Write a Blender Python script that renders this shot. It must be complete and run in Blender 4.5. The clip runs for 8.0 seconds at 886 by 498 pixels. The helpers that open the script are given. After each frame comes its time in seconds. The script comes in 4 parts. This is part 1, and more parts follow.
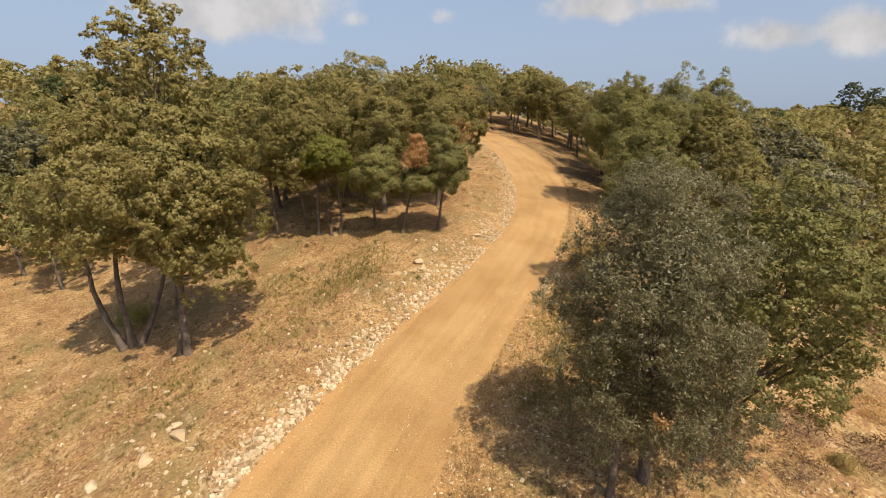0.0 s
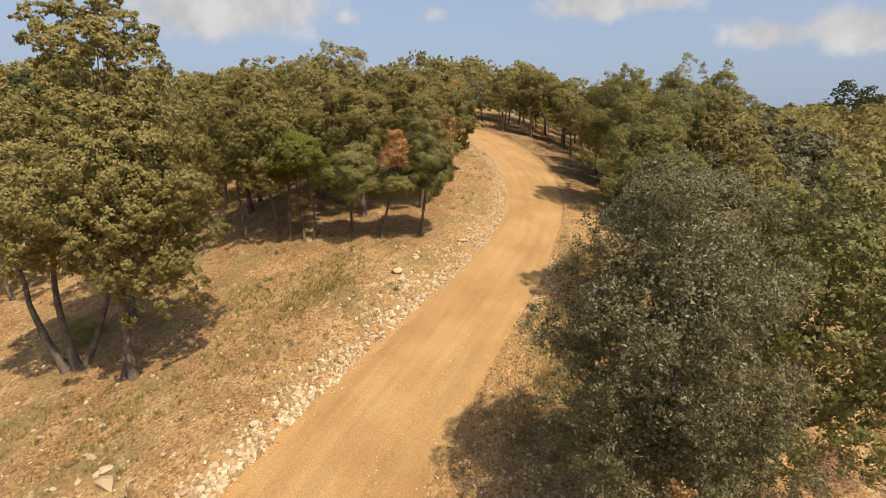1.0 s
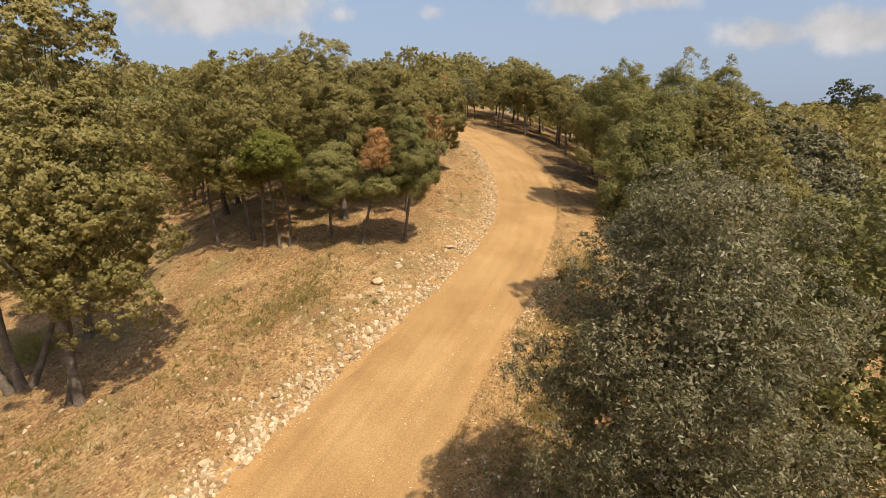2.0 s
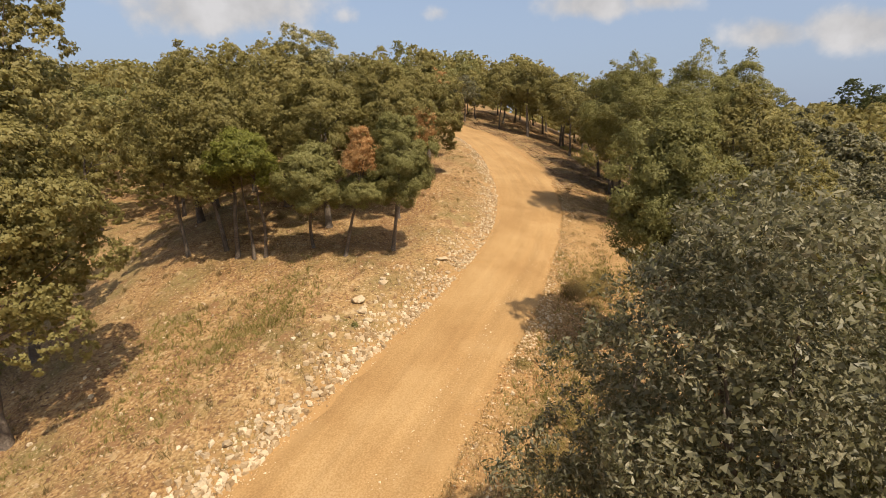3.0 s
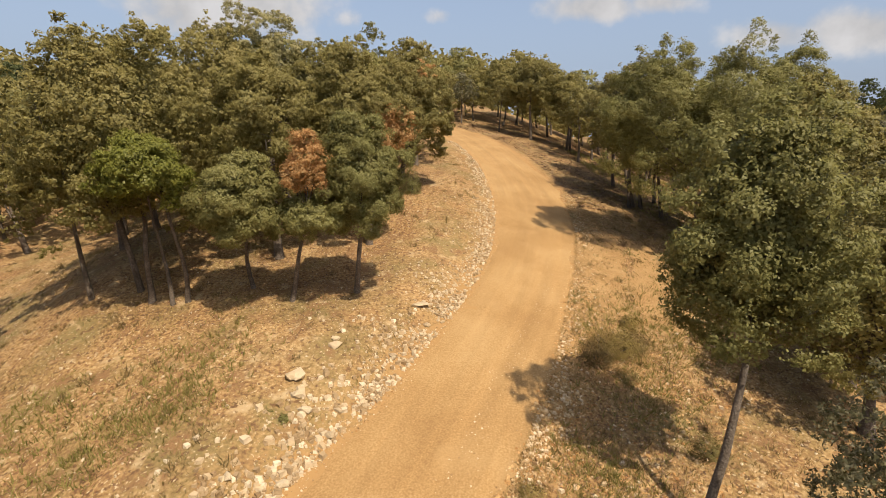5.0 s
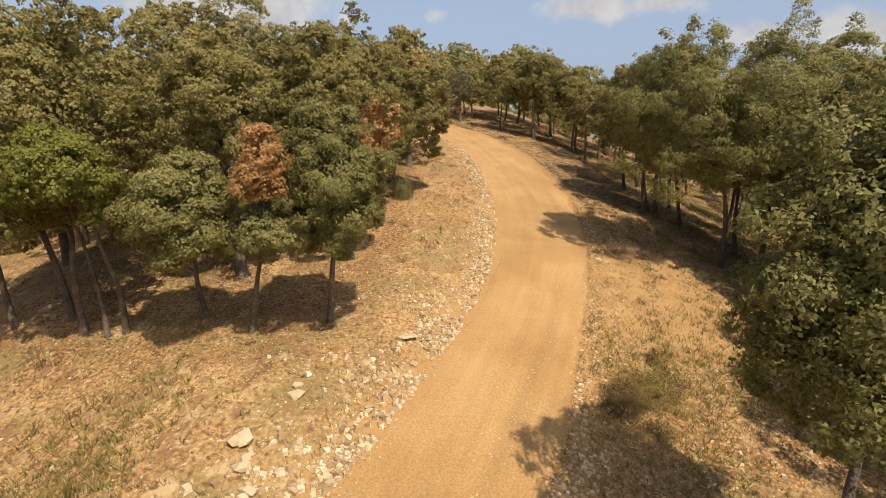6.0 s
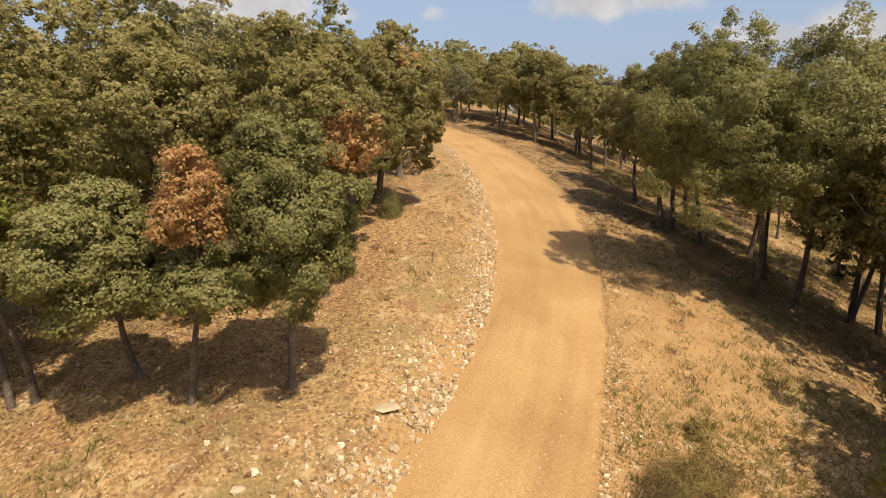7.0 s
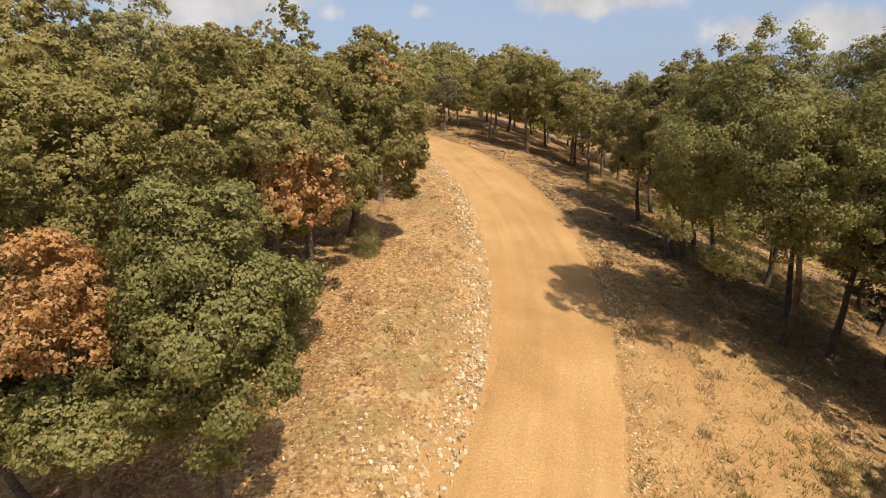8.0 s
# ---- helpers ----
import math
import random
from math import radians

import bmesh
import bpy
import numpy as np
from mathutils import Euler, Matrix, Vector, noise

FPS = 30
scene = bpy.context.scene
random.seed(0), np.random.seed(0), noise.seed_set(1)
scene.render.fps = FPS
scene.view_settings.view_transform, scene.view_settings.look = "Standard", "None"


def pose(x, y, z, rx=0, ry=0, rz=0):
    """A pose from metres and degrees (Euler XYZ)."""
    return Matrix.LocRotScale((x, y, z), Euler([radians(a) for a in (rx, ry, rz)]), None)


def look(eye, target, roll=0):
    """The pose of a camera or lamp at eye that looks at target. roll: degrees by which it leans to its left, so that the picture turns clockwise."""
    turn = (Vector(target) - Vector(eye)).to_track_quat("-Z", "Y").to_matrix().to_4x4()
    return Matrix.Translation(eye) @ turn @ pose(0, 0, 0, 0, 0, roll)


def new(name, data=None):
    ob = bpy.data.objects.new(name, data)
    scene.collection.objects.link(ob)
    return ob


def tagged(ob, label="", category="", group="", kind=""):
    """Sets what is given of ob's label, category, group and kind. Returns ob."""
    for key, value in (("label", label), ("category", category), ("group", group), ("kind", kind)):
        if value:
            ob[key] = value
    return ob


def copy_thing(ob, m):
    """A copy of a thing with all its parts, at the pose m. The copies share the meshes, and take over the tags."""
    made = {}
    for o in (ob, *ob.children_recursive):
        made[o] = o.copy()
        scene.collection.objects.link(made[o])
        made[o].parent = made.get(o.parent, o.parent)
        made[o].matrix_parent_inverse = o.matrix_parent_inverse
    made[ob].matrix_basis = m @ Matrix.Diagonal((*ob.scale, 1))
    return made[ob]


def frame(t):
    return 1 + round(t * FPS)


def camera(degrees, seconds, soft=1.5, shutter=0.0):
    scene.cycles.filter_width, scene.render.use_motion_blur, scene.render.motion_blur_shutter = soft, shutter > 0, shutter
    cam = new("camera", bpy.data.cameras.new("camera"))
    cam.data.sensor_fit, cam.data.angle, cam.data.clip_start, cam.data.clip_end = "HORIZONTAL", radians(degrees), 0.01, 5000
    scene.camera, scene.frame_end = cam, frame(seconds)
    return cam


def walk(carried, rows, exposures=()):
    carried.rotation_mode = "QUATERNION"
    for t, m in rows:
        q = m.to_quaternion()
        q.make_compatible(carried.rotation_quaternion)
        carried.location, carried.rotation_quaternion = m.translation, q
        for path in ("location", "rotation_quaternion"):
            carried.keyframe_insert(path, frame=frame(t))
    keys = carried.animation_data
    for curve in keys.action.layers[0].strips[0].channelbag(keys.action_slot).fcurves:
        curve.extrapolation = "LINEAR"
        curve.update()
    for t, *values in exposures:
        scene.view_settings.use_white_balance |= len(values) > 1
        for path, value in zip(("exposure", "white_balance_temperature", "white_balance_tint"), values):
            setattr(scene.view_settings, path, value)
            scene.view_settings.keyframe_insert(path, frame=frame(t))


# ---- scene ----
# camera and its walk
cam = camera(82.5, 8.0, soft=0.6)
PATH = [
    (0, (0.188, -0.029, 6.382), (0.17, 1.922, 5.943), -0.4),
    (0.5, (0.336, 0.978, 6.293), (0.318, 2.93, 5.857), -0.3),
    (1, (0.624, 1.904, 6.287), (0.631, 3.854, 5.843), -0.4),
    (1.5, (0.857, 2.636, 6.317), (0.881, 4.584, 5.865), -0.3),
    (2.8, (1.315, 4.973, 6.262), (1.337, 6.922, 5.812), -0.1),
    (3, (1.424, 5.43, 6.259), (1.439, 7.379, 5.81), -0.2),
    (3.5, (1.654, 6.516, 6.273), (1.665, 8.467, 5.833), -0.2),
    (4, (1.857, 7.711, 6.336), (1.867, 9.662, 5.895), -0.3),
    (4.5, (2.01, 8.847, 6.371), (2.017, 10.796, 5.927), -0.3),
    (4.7, (2.039, 9.305, 6.357), (2.047, 11.256, 5.914), -0.3),
    (5.8, (2.259, 11.91, 6.231), (2.265, 13.862, 5.795), -0.3),
    (6, (2.303, 12.406, 6.24), (2.311, 14.357, 5.8), -0.3),
    (6.5, (2.396, 13.528, 6.294), (2.404, 15.478, 5.849), -0.1),
    (7, (2.47, 14.851, 6.625), (2.487, 16.8, 6.176), -0.2),
    (7.5, (2.551, 15.909, 7.062), (2.573, 17.857, 6.612), -0.5),
    (8, (2.621, 17.25, 7.356), (2.679, 19.197, 6.901), -0.5),
]
walk(cam, [(t, look(eye, target, roll)) for t, eye, target, roll in PATH], exposures=[(0, 0.45), (3, 0.44), (5.5, 0.45), (7, 0.51), (8, 0.52)])

# ---- world, sun ----
SUN_ELEVATION, SUN_AZIMUTH = radians(55), radians(147)  # azimuth clockwise from +y
world = bpy.data.worlds.new("world")
scene.world = world
world.use_nodes = True


def build_sky():
    nt = world.node_tree
    nt.nodes.clear()
    N, L = nt.nodes.new, nt.links.new
    out, bg = N("ShaderNodeOutputWorld"), N("ShaderNodeBackground")
    sky = N("ShaderNodeTexSky")
    sky.sky_type, sky.sun_disc = "NISHITA", False
    sky.sun_elevation, sky.sun_rotation = SUN_ELEVATION, SUN_AZIMUTH
    sky.air_density, sky.dust_density, sky.ozone_density = 1.0, 3.0, 1.0
    coord = N("ShaderNodeTexCoord")
    # soft cumulus low over the wood
    sep = N("ShaderNodeSeparateXYZ")
    L(coord.outputs["Generated"], sep.inputs[0])
    puff = N("ShaderNodeTexNoise"); puff.inputs["Scale"].default_value = 14.0; puff.inputs["Detail"].default_value = 6.0; puff.inputs["Roughness"].default_value = 0.55
    L(coord.outputs["Generated"], puff.inputs["Vector"])
    total = None
    for ax, ay, rx, ry, dens in CLOUDS:
        # a cloud round the direction (ax, 1, ay), with half-axes rx, ry
        sub = N("ShaderNodeVectorMath"); sub.operation = "DIVIDE"
        yy = N("ShaderNodeMath"); yy.operation = "MAXIMUM"; yy.inputs[1].default_value = 0.02
        L(sep.outputs["Y"], yy.inputs[0])
        com = N("ShaderNodeCombineXYZ")
        for k in range(3):
            L(yy.outputs[0], com.inputs[k])
        L(coord.outputs["Generated"], sub.inputs[0]); L(com.outputs[0], sub.inputs[1])
        off = N("ShaderNodeVectorMath"); off.operation = "SUBTRACT"; off.inputs[1].default_value = (ax, 1.0, ay)
        L(sub.outputs[0], off.inputs[0])
        scl = N("ShaderNodeVectorMath"); scl.operation = "MULTIPLY"; scl.inputs[1].default_value = (1 / rx, 0.0, 1 / ry)
        L(off.outputs[0], scl.inputs[0])
        ln = N("ShaderNodeVectorMath"); ln.operation = "LENGTH"; L(scl.outputs[0], ln.inputs[0])
        mr = N("ShaderNodeMapRange"); mr.interpolation_type = "SMOOTHSTEP"
        mr.inputs["From Min"].default_value, mr.inputs["From Max"].default_value = 0.0, 1.35
        mr.inputs["To Min"].default_value, mr.inputs["To Max"].default_value = dens, 0.0
        L(ln.outputs["Value"], mr.inputs["Value"])
        if total is None:
            total = mr.outputs[0]
        else:
            mx = N("ShaderNodeMath"); mx.operation = "MAXIMUM"; L(total, mx.inputs[0]); L(mr.outputs[0], mx.inputs[1]); total = mx.outputs[0]
    add = N("ShaderNodeMath"); add.operation = "ADD"; L(total, add.inputs[0]); L(puff.outputs["Fac"], add.inputs[1])
    edge = N("ShaderNodeMapRange"); edge.interpolation_type = "SMOOTHSTEP"
    edge.inputs["From Min"].default_value, edge.inputs["From Max"].default_value = 0.84, 1.24
    L(add.outputs[0], edge.inputs["Value"])
    shade = N("ShaderNodeMapRange"); shade.inputs["From Min"].default_value, shade.inputs["From Max"].default_value = 0.35, 0.65
    shade.inputs["To Min"].default_value, shade.inputs["To Max"].default_value = CLOUD_LOW, CLOUD_HIGH
    L(puff.outputs["Fac"], shade.inputs["Value"])
    tone = N("ShaderNodeVectorMath"); tone.operation = "SCALE"; tone.inputs[0].default_value = (1.0, 0.98, 0.99)
    L(shade.outputs[0], tone.inputs["Scale"])
    hazy = N("ShaderNodeHueSaturation"); hazy.inputs["Saturation"].default_value = 0.88
    L(sky.outputs[0], hazy.inputs["Color"])
    # pale summer haze low over the hills
    low = N("ShaderNodeMapRange"); low.interpolation_type = "SMOOTHSTEP"
    low.inputs["From Min"].default_value, low.inputs["From Max"].default_value = 0.0, 0.55
    low.inputs["To Min"].default_value, low.inputs["To Max"].default_value = 0.80, 0.0
    L(sep.outputs["Z"], low.inputs["Value"])
    haze = N("ShaderNodeMix"); haze.data_type = "RGBA"; haze.inputs["B"].default_value = HAZE
    L(low.outputs[0], haze.inputs["Factor"]); L(hazy.outputs[0], haze.inputs["A"])
    mix = N("ShaderNodeMix"); mix.data_type = "RGBA"
    L(edge.outputs[0], mix.inputs["Factor"]); L(haze.outputs["Result"], mix.inputs["A"]); L(tone.outputs[0], mix.inputs["B"])
    L(mix.outputs["Result"], bg.inputs["Color"])
    bg.inputs["Strength"].default_value = SKY_STRENGTH
    L(bg.outputs[0], out.inputs["Surface"])


SKY_STRENGTH, CLOUD_LOW, CLOUD_HIGH, HAZE = 0.128, 3.1, 3.95, (2.10, 2.53, 3.42, 1)
CLOUDS = [(-0.44, 0.225, 0.25, 0.085, 0.86), (-0.34, 0.225, 0.22, 0.075, 0.84), (-0.166, 0.208, 0.07, 0.032, 0.50), (0.0, 0.212, 0.055, 0.025, 0.54), (0.28, 0.228, 0.16, 0.046, 0.84), (0.40, 0.236, 0.12, 0.036, 0.78), (0.62, 0.178, 0.14, 0.052, 0.80), (0.80, 0.186, 0.24, 0.065, 0.86), (-1.3, 0.3, 0.3, 0.09, 0.7), (1.6, 0.35, 0.3, 0.08, 0.7)]
build_sky()
sun = new("sun", bpy.data.lights.new("sun", "SUN"))
sun.data.energy, sun.data.angle, sun.data.color = 4.5, radians(0.53), (1.0, 0.868, 0.705)
s_dir = Vector((math.sin(SUN_AZIMUTH) * math.cos(SUN_ELEVATION), math.cos(SUN_AZIMUTH) * math.cos(SUN_ELEVATION), math.sin(SUN_ELEVATION)))
sun.matrix_world = look(s_dir * 60, (0, 0, 0))


# ---- materials ----
def material(name, stops, scale, rough=0.85, fine=40.0, fine_amount=0.25, bump=0.3, per_piece=0.0, coord="Object", patch=None, translucent=0.0, random_object=0.0, streaks="", dust=None):
    """Colour stops over a two-scale noise, with relief; per_piece shifts the colour of each loose island."""
    m = bpy.data.materials.new(name)
    m.use_nodes = True
    nt = m.node_tree
    N, L = nt.nodes.new, nt.links.new
    bsdf = nt.nodes["Principled BSDF"]
    bsdf.inputs["Roughness"].default_value = rough
    bsdf.inputs["Specular IOR Level"].default_value = 0.28
    tc = N("ShaderNodeTexCoord")
    big = N("ShaderNodeTexNoise"); big.inputs["Scale"].default_value = scale; big.inputs["Detail"].default_value = 5.0
    small = N("ShaderNodeTexNoise"); small.inputs["Scale"].default_value = fine; small.inputs["Detail"].default_value = 4.0
    L(tc.outputs[coord], big.inputs["Vector"]); L(tc.outputs[coord], small.inputs["Vector"])
    mixv = N("ShaderNodeMix"); mixv.data_type = "FLOAT"; mixv.inputs["Factor"].default_value = fine_amount
    L(big.outputs["Fac"], mixv.inputs["A"]); L(small.outputs["Fac"], mixv.inputs["B"])
    value = mixv.outputs["Result"]
    if per_piece:
        geo = N("ShaderNodeNewGeometry")
        mp = N("ShaderNodeMix"); mp.data_type = "FLOAT"; mp.inputs["Factor"].default_value = per_piece
        L(value, mp.inputs["A"]); L(geo.outputs["Random Per Island"], mp.inputs["B"])
        value = mp.outputs["Result"]
    if random_object:
        oi = N("ShaderNodeObjectInfo")
        mo = N("ShaderNodeMix"); mo.data_type = "FLOAT"; mo.inputs["Factor"].default_value = random_object
        L(value, mo.inputs["A"]); L(oi.outputs["Random"], mo.inputs["B"])
        value = mo.outputs["Result"]
    ramp = N("ShaderNodeValToRGB")
    while len(ramp.color_ramp.elements) < len(stops):
        ramp.color_ramp.elements.new(0.5)
    for e, (pos, col) in zip(ramp.color_ramp.elements, stops):
        e.position, e.color = pos, (*col, 1)
    L(value, ramp.inputs["Fac"])
    colour = ramp.outputs["Color"]
    for pscale, lo, hi, pcol in ([patch] if patch and not isinstance(patch[0], tuple) else patch or []):
        pn = N("ShaderNodeTexNoise"); pn.inputs["Scale"].default_value = pscale; pn.inputs["Detail"].default_value = 6.0
        L(tc.outputs[coord], pn.inputs["Vector"])
        pr = N("ShaderNodeMapRange"); pr.inputs["From Min"].default_value, pr.inputs["From Max"].default_value = lo, hi
        L(pn.outputs["Fac"], pr.inputs["Value"])
        pm = N("ShaderNodeMix"); pm.data_type = "RGBA"; pm.inputs["B"].default_value = (*pcol, 1)
        L(pr.outputs[0], pm.inputs["Factor"]); L(colour, pm.inputs["A"])
        colour = pm.outputs["Result"]
    if dust:
        # a coat of dust, thick where the attribute is high, broken up by the fine noise
        da = N("ShaderNodeAttribute"); da.attribute_name = dust[0]
        ds = N("ShaderNodeMath"); ds.operation = "ADD"; L(da.outputs["Fac"], ds.inputs[0]); L(small.outputs["Fac"], ds.inputs[1])
        dr = N("ShaderNodeMapRange"); dr.inputs["From Min"].default_value, dr.inputs["From Max"].default_value = 0.52, 1.0
        L(ds.outputs[0], dr.inputs["Value"])
        dm = N("ShaderNodeMix"); dm.data_type = "RGBA"; dm.inputs["B"].default_value = (*dust[1], 1)
        L(dr.outputs[0], dm.inputs["Factor"]); L(colour, dm.inputs["A"])
        colour = dm.outputs["Result"]
    if streaks:
        # wheel streaks: noise across the track, drawn out along it
        at = N("ShaderNodeAttribute"); at.attribute_name = streaks
        st = N("ShaderNodeTexNoise"); st.inputs["Scale"].default_value = 1.0; st.inputs["Detail"].default_value = 5.0
        sc = N("ShaderNodeVectorMath"); sc.operation = "MULTIPLY"; sc.inputs[1].default_value = (3.2, 0.16, 0.0)
        L(at.outputs["Vector"], sc.inputs[0]); L(sc.outputs[0], st.inputs["Vector"])
        sr = N("ShaderNodeMapRange"); sr.inputs["From Min"].default_value, sr.inputs["From Max"].default_value = 0.35, 0.68
        sr.inputs["To Min"].default_value, sr.inputs["To Max"].default_value = 0.90, 1.06
        L(st.outputs["Fac"], sr.inputs["Value"])
        sm = N("ShaderNodeVectorMath"); sm.operation = "SCALE"
        L(colour, sm.inputs[0]); L(sr.outputs[0], sm.inputs["Scale"])
        colour = sm.outputs[0]
    L(colour, bsdf.inputs["Base Color"])
    if bump:
        bp = N("ShaderNodeBump"); bp.inputs["Strength"].default_value = bump; bp.inputs["Distance"].default_value = 0.03
        L(small.outputs["Fac"], bp.inputs["Height"]); L(bp.outputs[0], bsdf.inputs["Normal"])
    if translucent:
        tr = N("ShaderNodeBsdfTranslucent"); L(colour, tr.inputs["Color"])
        ms = N("ShaderNodeMixShader"); ms.inputs[0].default_value = translucent
        L(bsdf.outputs[0], ms.inputs[1]); L(tr.outputs[0], ms.inputs[2])
        L(ms.outputs[0], nt.nodes["Material Output"].inputs["Surface"])
    return m


def leaf_material(name, dark, mid, light, rough=0.45, piece=0.30):
    return material(name, [(0.24, dark), (0.5, mid), (0.76, light)], 0.9, rough, 5.0, 0.5, 0, per_piece=piece, translucent=0.5, random_object=0.15)


M_ground = material("dry_soil_and_straw", [(0.36, (0.111, 0.054, 0.022)), (0.44, (0.198, 0.107, 0.042)), (0.51, (0.270, 0.162, 0.064)), (0.58, (0.338, 0.219, 0.094)), (0.67, (0.454, 0.335, 0.174))],
                    0.6, 0.95, 13.0, 0.66, 1.0, patch=((0.55, 0.47, 0.68, (0.179, 0.130, 0.049)), (1.7, 0.54, 0.66, (0.193, 0.107, 0.045)), (2.3, 0.60, 0.70, (0.357, 0.256, 0.131)), (7.0, 0.58, 0.66, (0.116, 0.061, 0.026)), (15.0, 0.61, 0.68, (0.444, 0.344, 0.200))), dust=("dust", (0.314, 0.184, 0.070)))
M_road = material("ochre_packed_gravel", [(0.36, (0.246, 0.138, 0.050)), (0.5, (0.314, 0.187, 0.071)), (0.64, (0.381, 0.244, 0.104))], 0.5, 0.9, 26.0, 0.55, 0.35, patch=(0.8, 0.55, 0.80, (0.347, 0.216, 0.089)), streaks="across")
M_soil = material("bare_reddish_soil", [(0.3, (0.207, 0.116, 0.045)), (0.5, (0.289, 0.173, 0.068)), (0.7, (0.367, 0.237, 0.103))], 1.1, 0.95, 16.0, 0.55, 0.8)
M_stone = material("pale_limestone", [(0.25, (0.27, 0.185, 0.098)), (0.5, (0.40, 0.30, 0.175)), (0.75, (0.50, 0.395, 0.25))], 2.0, 0.85, 30.0, 0.4, 0.6, per_piece=0.3, random_object=0.3)
M_gravel = material("broken_limestone", [(0.2, (0.24, 0.140, 0.058)), (0.5, (0.41, 0.28, 0.135)), (0.8, (0.56, 0.44, 0.28))], 2.0, 0.9, 30.0, 0.3, 0.3, per_piece=0.65)
M_pale = material("pale_broken_limestone", [(0.2, (0.22, 0.14, 0.065)), (0.5, (0.38, 0.275, 0.15)), (0.8, (0.56, 0.46, 0.31))], 2.0, 0.9, 30.0, 0.3, 0.4, per_piece=0.6)
M_grit = material("ochre_grit", [(0.2, (0.25, 0.12, 0.04)), (0.5, (0.38, 0.21, 0.075)), (0.8, (0.48, 0.31, 0.14))], 2.0, 0.9, 30.0, 0.3, 0.3, per_piece=0.65)
M_straw = material("dry_grass", [(0.2, (0.18, 0.11, 0.037)), (0.5, (0.30, 0.20, 0.078)), (0.8, (0.42, 0.31, 0.14))], 0.5, 0.9, 8.0, 0.3, 0, per_piece=0.5, patch=(0.55, 0.52, 0.70, (0.15, 0.135, 0.04)), translucent=0.15)
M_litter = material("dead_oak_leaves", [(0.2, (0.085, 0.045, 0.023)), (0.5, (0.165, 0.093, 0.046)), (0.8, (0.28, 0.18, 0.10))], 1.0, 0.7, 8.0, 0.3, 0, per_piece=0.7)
M_bark = material("grey_brown_bark", [(0.3, (0.05, 0.038, 0.027)), (0.5, (0.115, 0.090, 0.066)), (0.7, (0.235, 0.19, 0.145))], 3.0, 0.95, 28.0, 0.5, 1.0)
M_holm = leaf_material("holm_oak_leaf", (0.082, 0.077, 0.033), (0.152, 0.140, 0.064), (0.345, 0.312, 0.19), 0.40, 0.5)
M_oak = leaf_material("downy_oak_leaf", (0.160, 0.137, 0.042), (0.262, 0.224, 0.071), (0.372, 0.312, 0.120), 0.55)
M_green = leaf_material("green_oak_leaf", (0.142, 0.136, 0.042), (0.235, 0.218, 0.070), (0.348, 0.312, 0.120), 0.55)
M_paleoak = leaf_material("pale_oak_leaf", (0.20, 0.18, 0.078), (0.32, 0.285, 0.122), (0.43, 0.385, 0.195), 0.5)
M_lime = leaf_material("yellow_green_leaf", (0.118, 0.130, 0.021), (0.218, 0.215, 0.040), (0.330, 0.309, 0.078), 0.5)
M_brown = leaf_material("withered_leaf", (0.31, 0.150, 0.052), (0.48, 0.28, 0.108), (0.61, 0.44, 0.22), 0.7)
M_turf = leaf_material("dull_green_grass", (0.19, 0.145, 0.042), (0.30, 0.225, 0.072), (0.40, 0.31, 0.12), 0.8)
M_meadow = leaf_material("woodland_grass_blade", (0.15, 0.135, 0.032), (0.245, 0.215, 0.06), (0.34, 0.29, 0.10), 0.8)
M_tuft = leaf_material("dull_grass_tuft", (0.105, 0.07, 0.027), (0.19, 0.138, 0.054), (0.31, 0.24, 0.11), 0.85)
M_pine = leaf_material("pine_needles", (0.038, 0.048, 0.016), (0.079, 0.091, 0.029), (0.144, 0.150, 0.060), 0.6)
M_herb = leaf_material("dry_herb", (0.137, 0.116, 0.037), (0.236, 0.194, 0.068), (0.347, 0.278, 0.116), 0.7)


# ---- ground ----
ROAD_Y = [-40, 0, 9.5, 12.6, 14.2, 16.5, 18.8, 21.0, 24.0, 26.4, 28.6, 31.4, 35.5, 39.0, 43.0, 46.0, 48.5, 51, 56, 64, 80]
ROAD_X = [-22, -6.2, -2.5, -1.15, -0.25, 0.95, 2.0, 3.0, 4.25, 5.0, 5.55, 6.1, 6.35, 6.05, 5.6, 4.9, 4.0, 2.4, -2.5, -9, -20]
fine_y = np.arange(-40, 80.01, 0.25)
fine_x = np.interp(fine_y, ROAD_Y, ROAD_X)
for _ in range(3):
    pad = np.pad(fine_x, 6, mode="edge")
    fine_x = np.convolve(pad, np.ones(13) / 13, mode="valid")


def road_x(y):
    return np.interp(y, fine_y, fine_x)


def half_width(y):
    return np.interp(y, [-30, 9, 12, 15, 19, 24, 31, 36, 40, 44, 70], [2.6, 2.5, 2.2, 2.05, 1.9, 1.68, 1.75, 1.8, 1.72, 1.9, 2.0])


def left_width(y):
    """From the middle of the track to its upper edge, where rubble narrows it."""
    return half_width(y) - np.interp(y, [16, 20, 27, 34], [0.0, 0.42, 0.42, 0.0])


def vnoise(x, y, seed=0):
    """Smooth value noise, -1 to 1."""
    xi, yi = np.floor(x), np.floor(y)
    fx, fy = x - xi, y - yi
    fx, fy = fx * fx * (3 - 2 * fx), fy * fy * (3 - 2 * fy)

    def h(a, b):
        v = np.sin(a * 127.1 + b * 311.7 + seed * 74.7) * 43758.5453
        return (v - np.floor(v)) * 2 - 1
    return (h(xi, yi) * (1 - fx) + h(xi + 1, yi) * fx) * (1 - fy) + (h(xi, yi + 1) * (1 - fx) + h(xi + 1, yi + 1) * fx) * fy


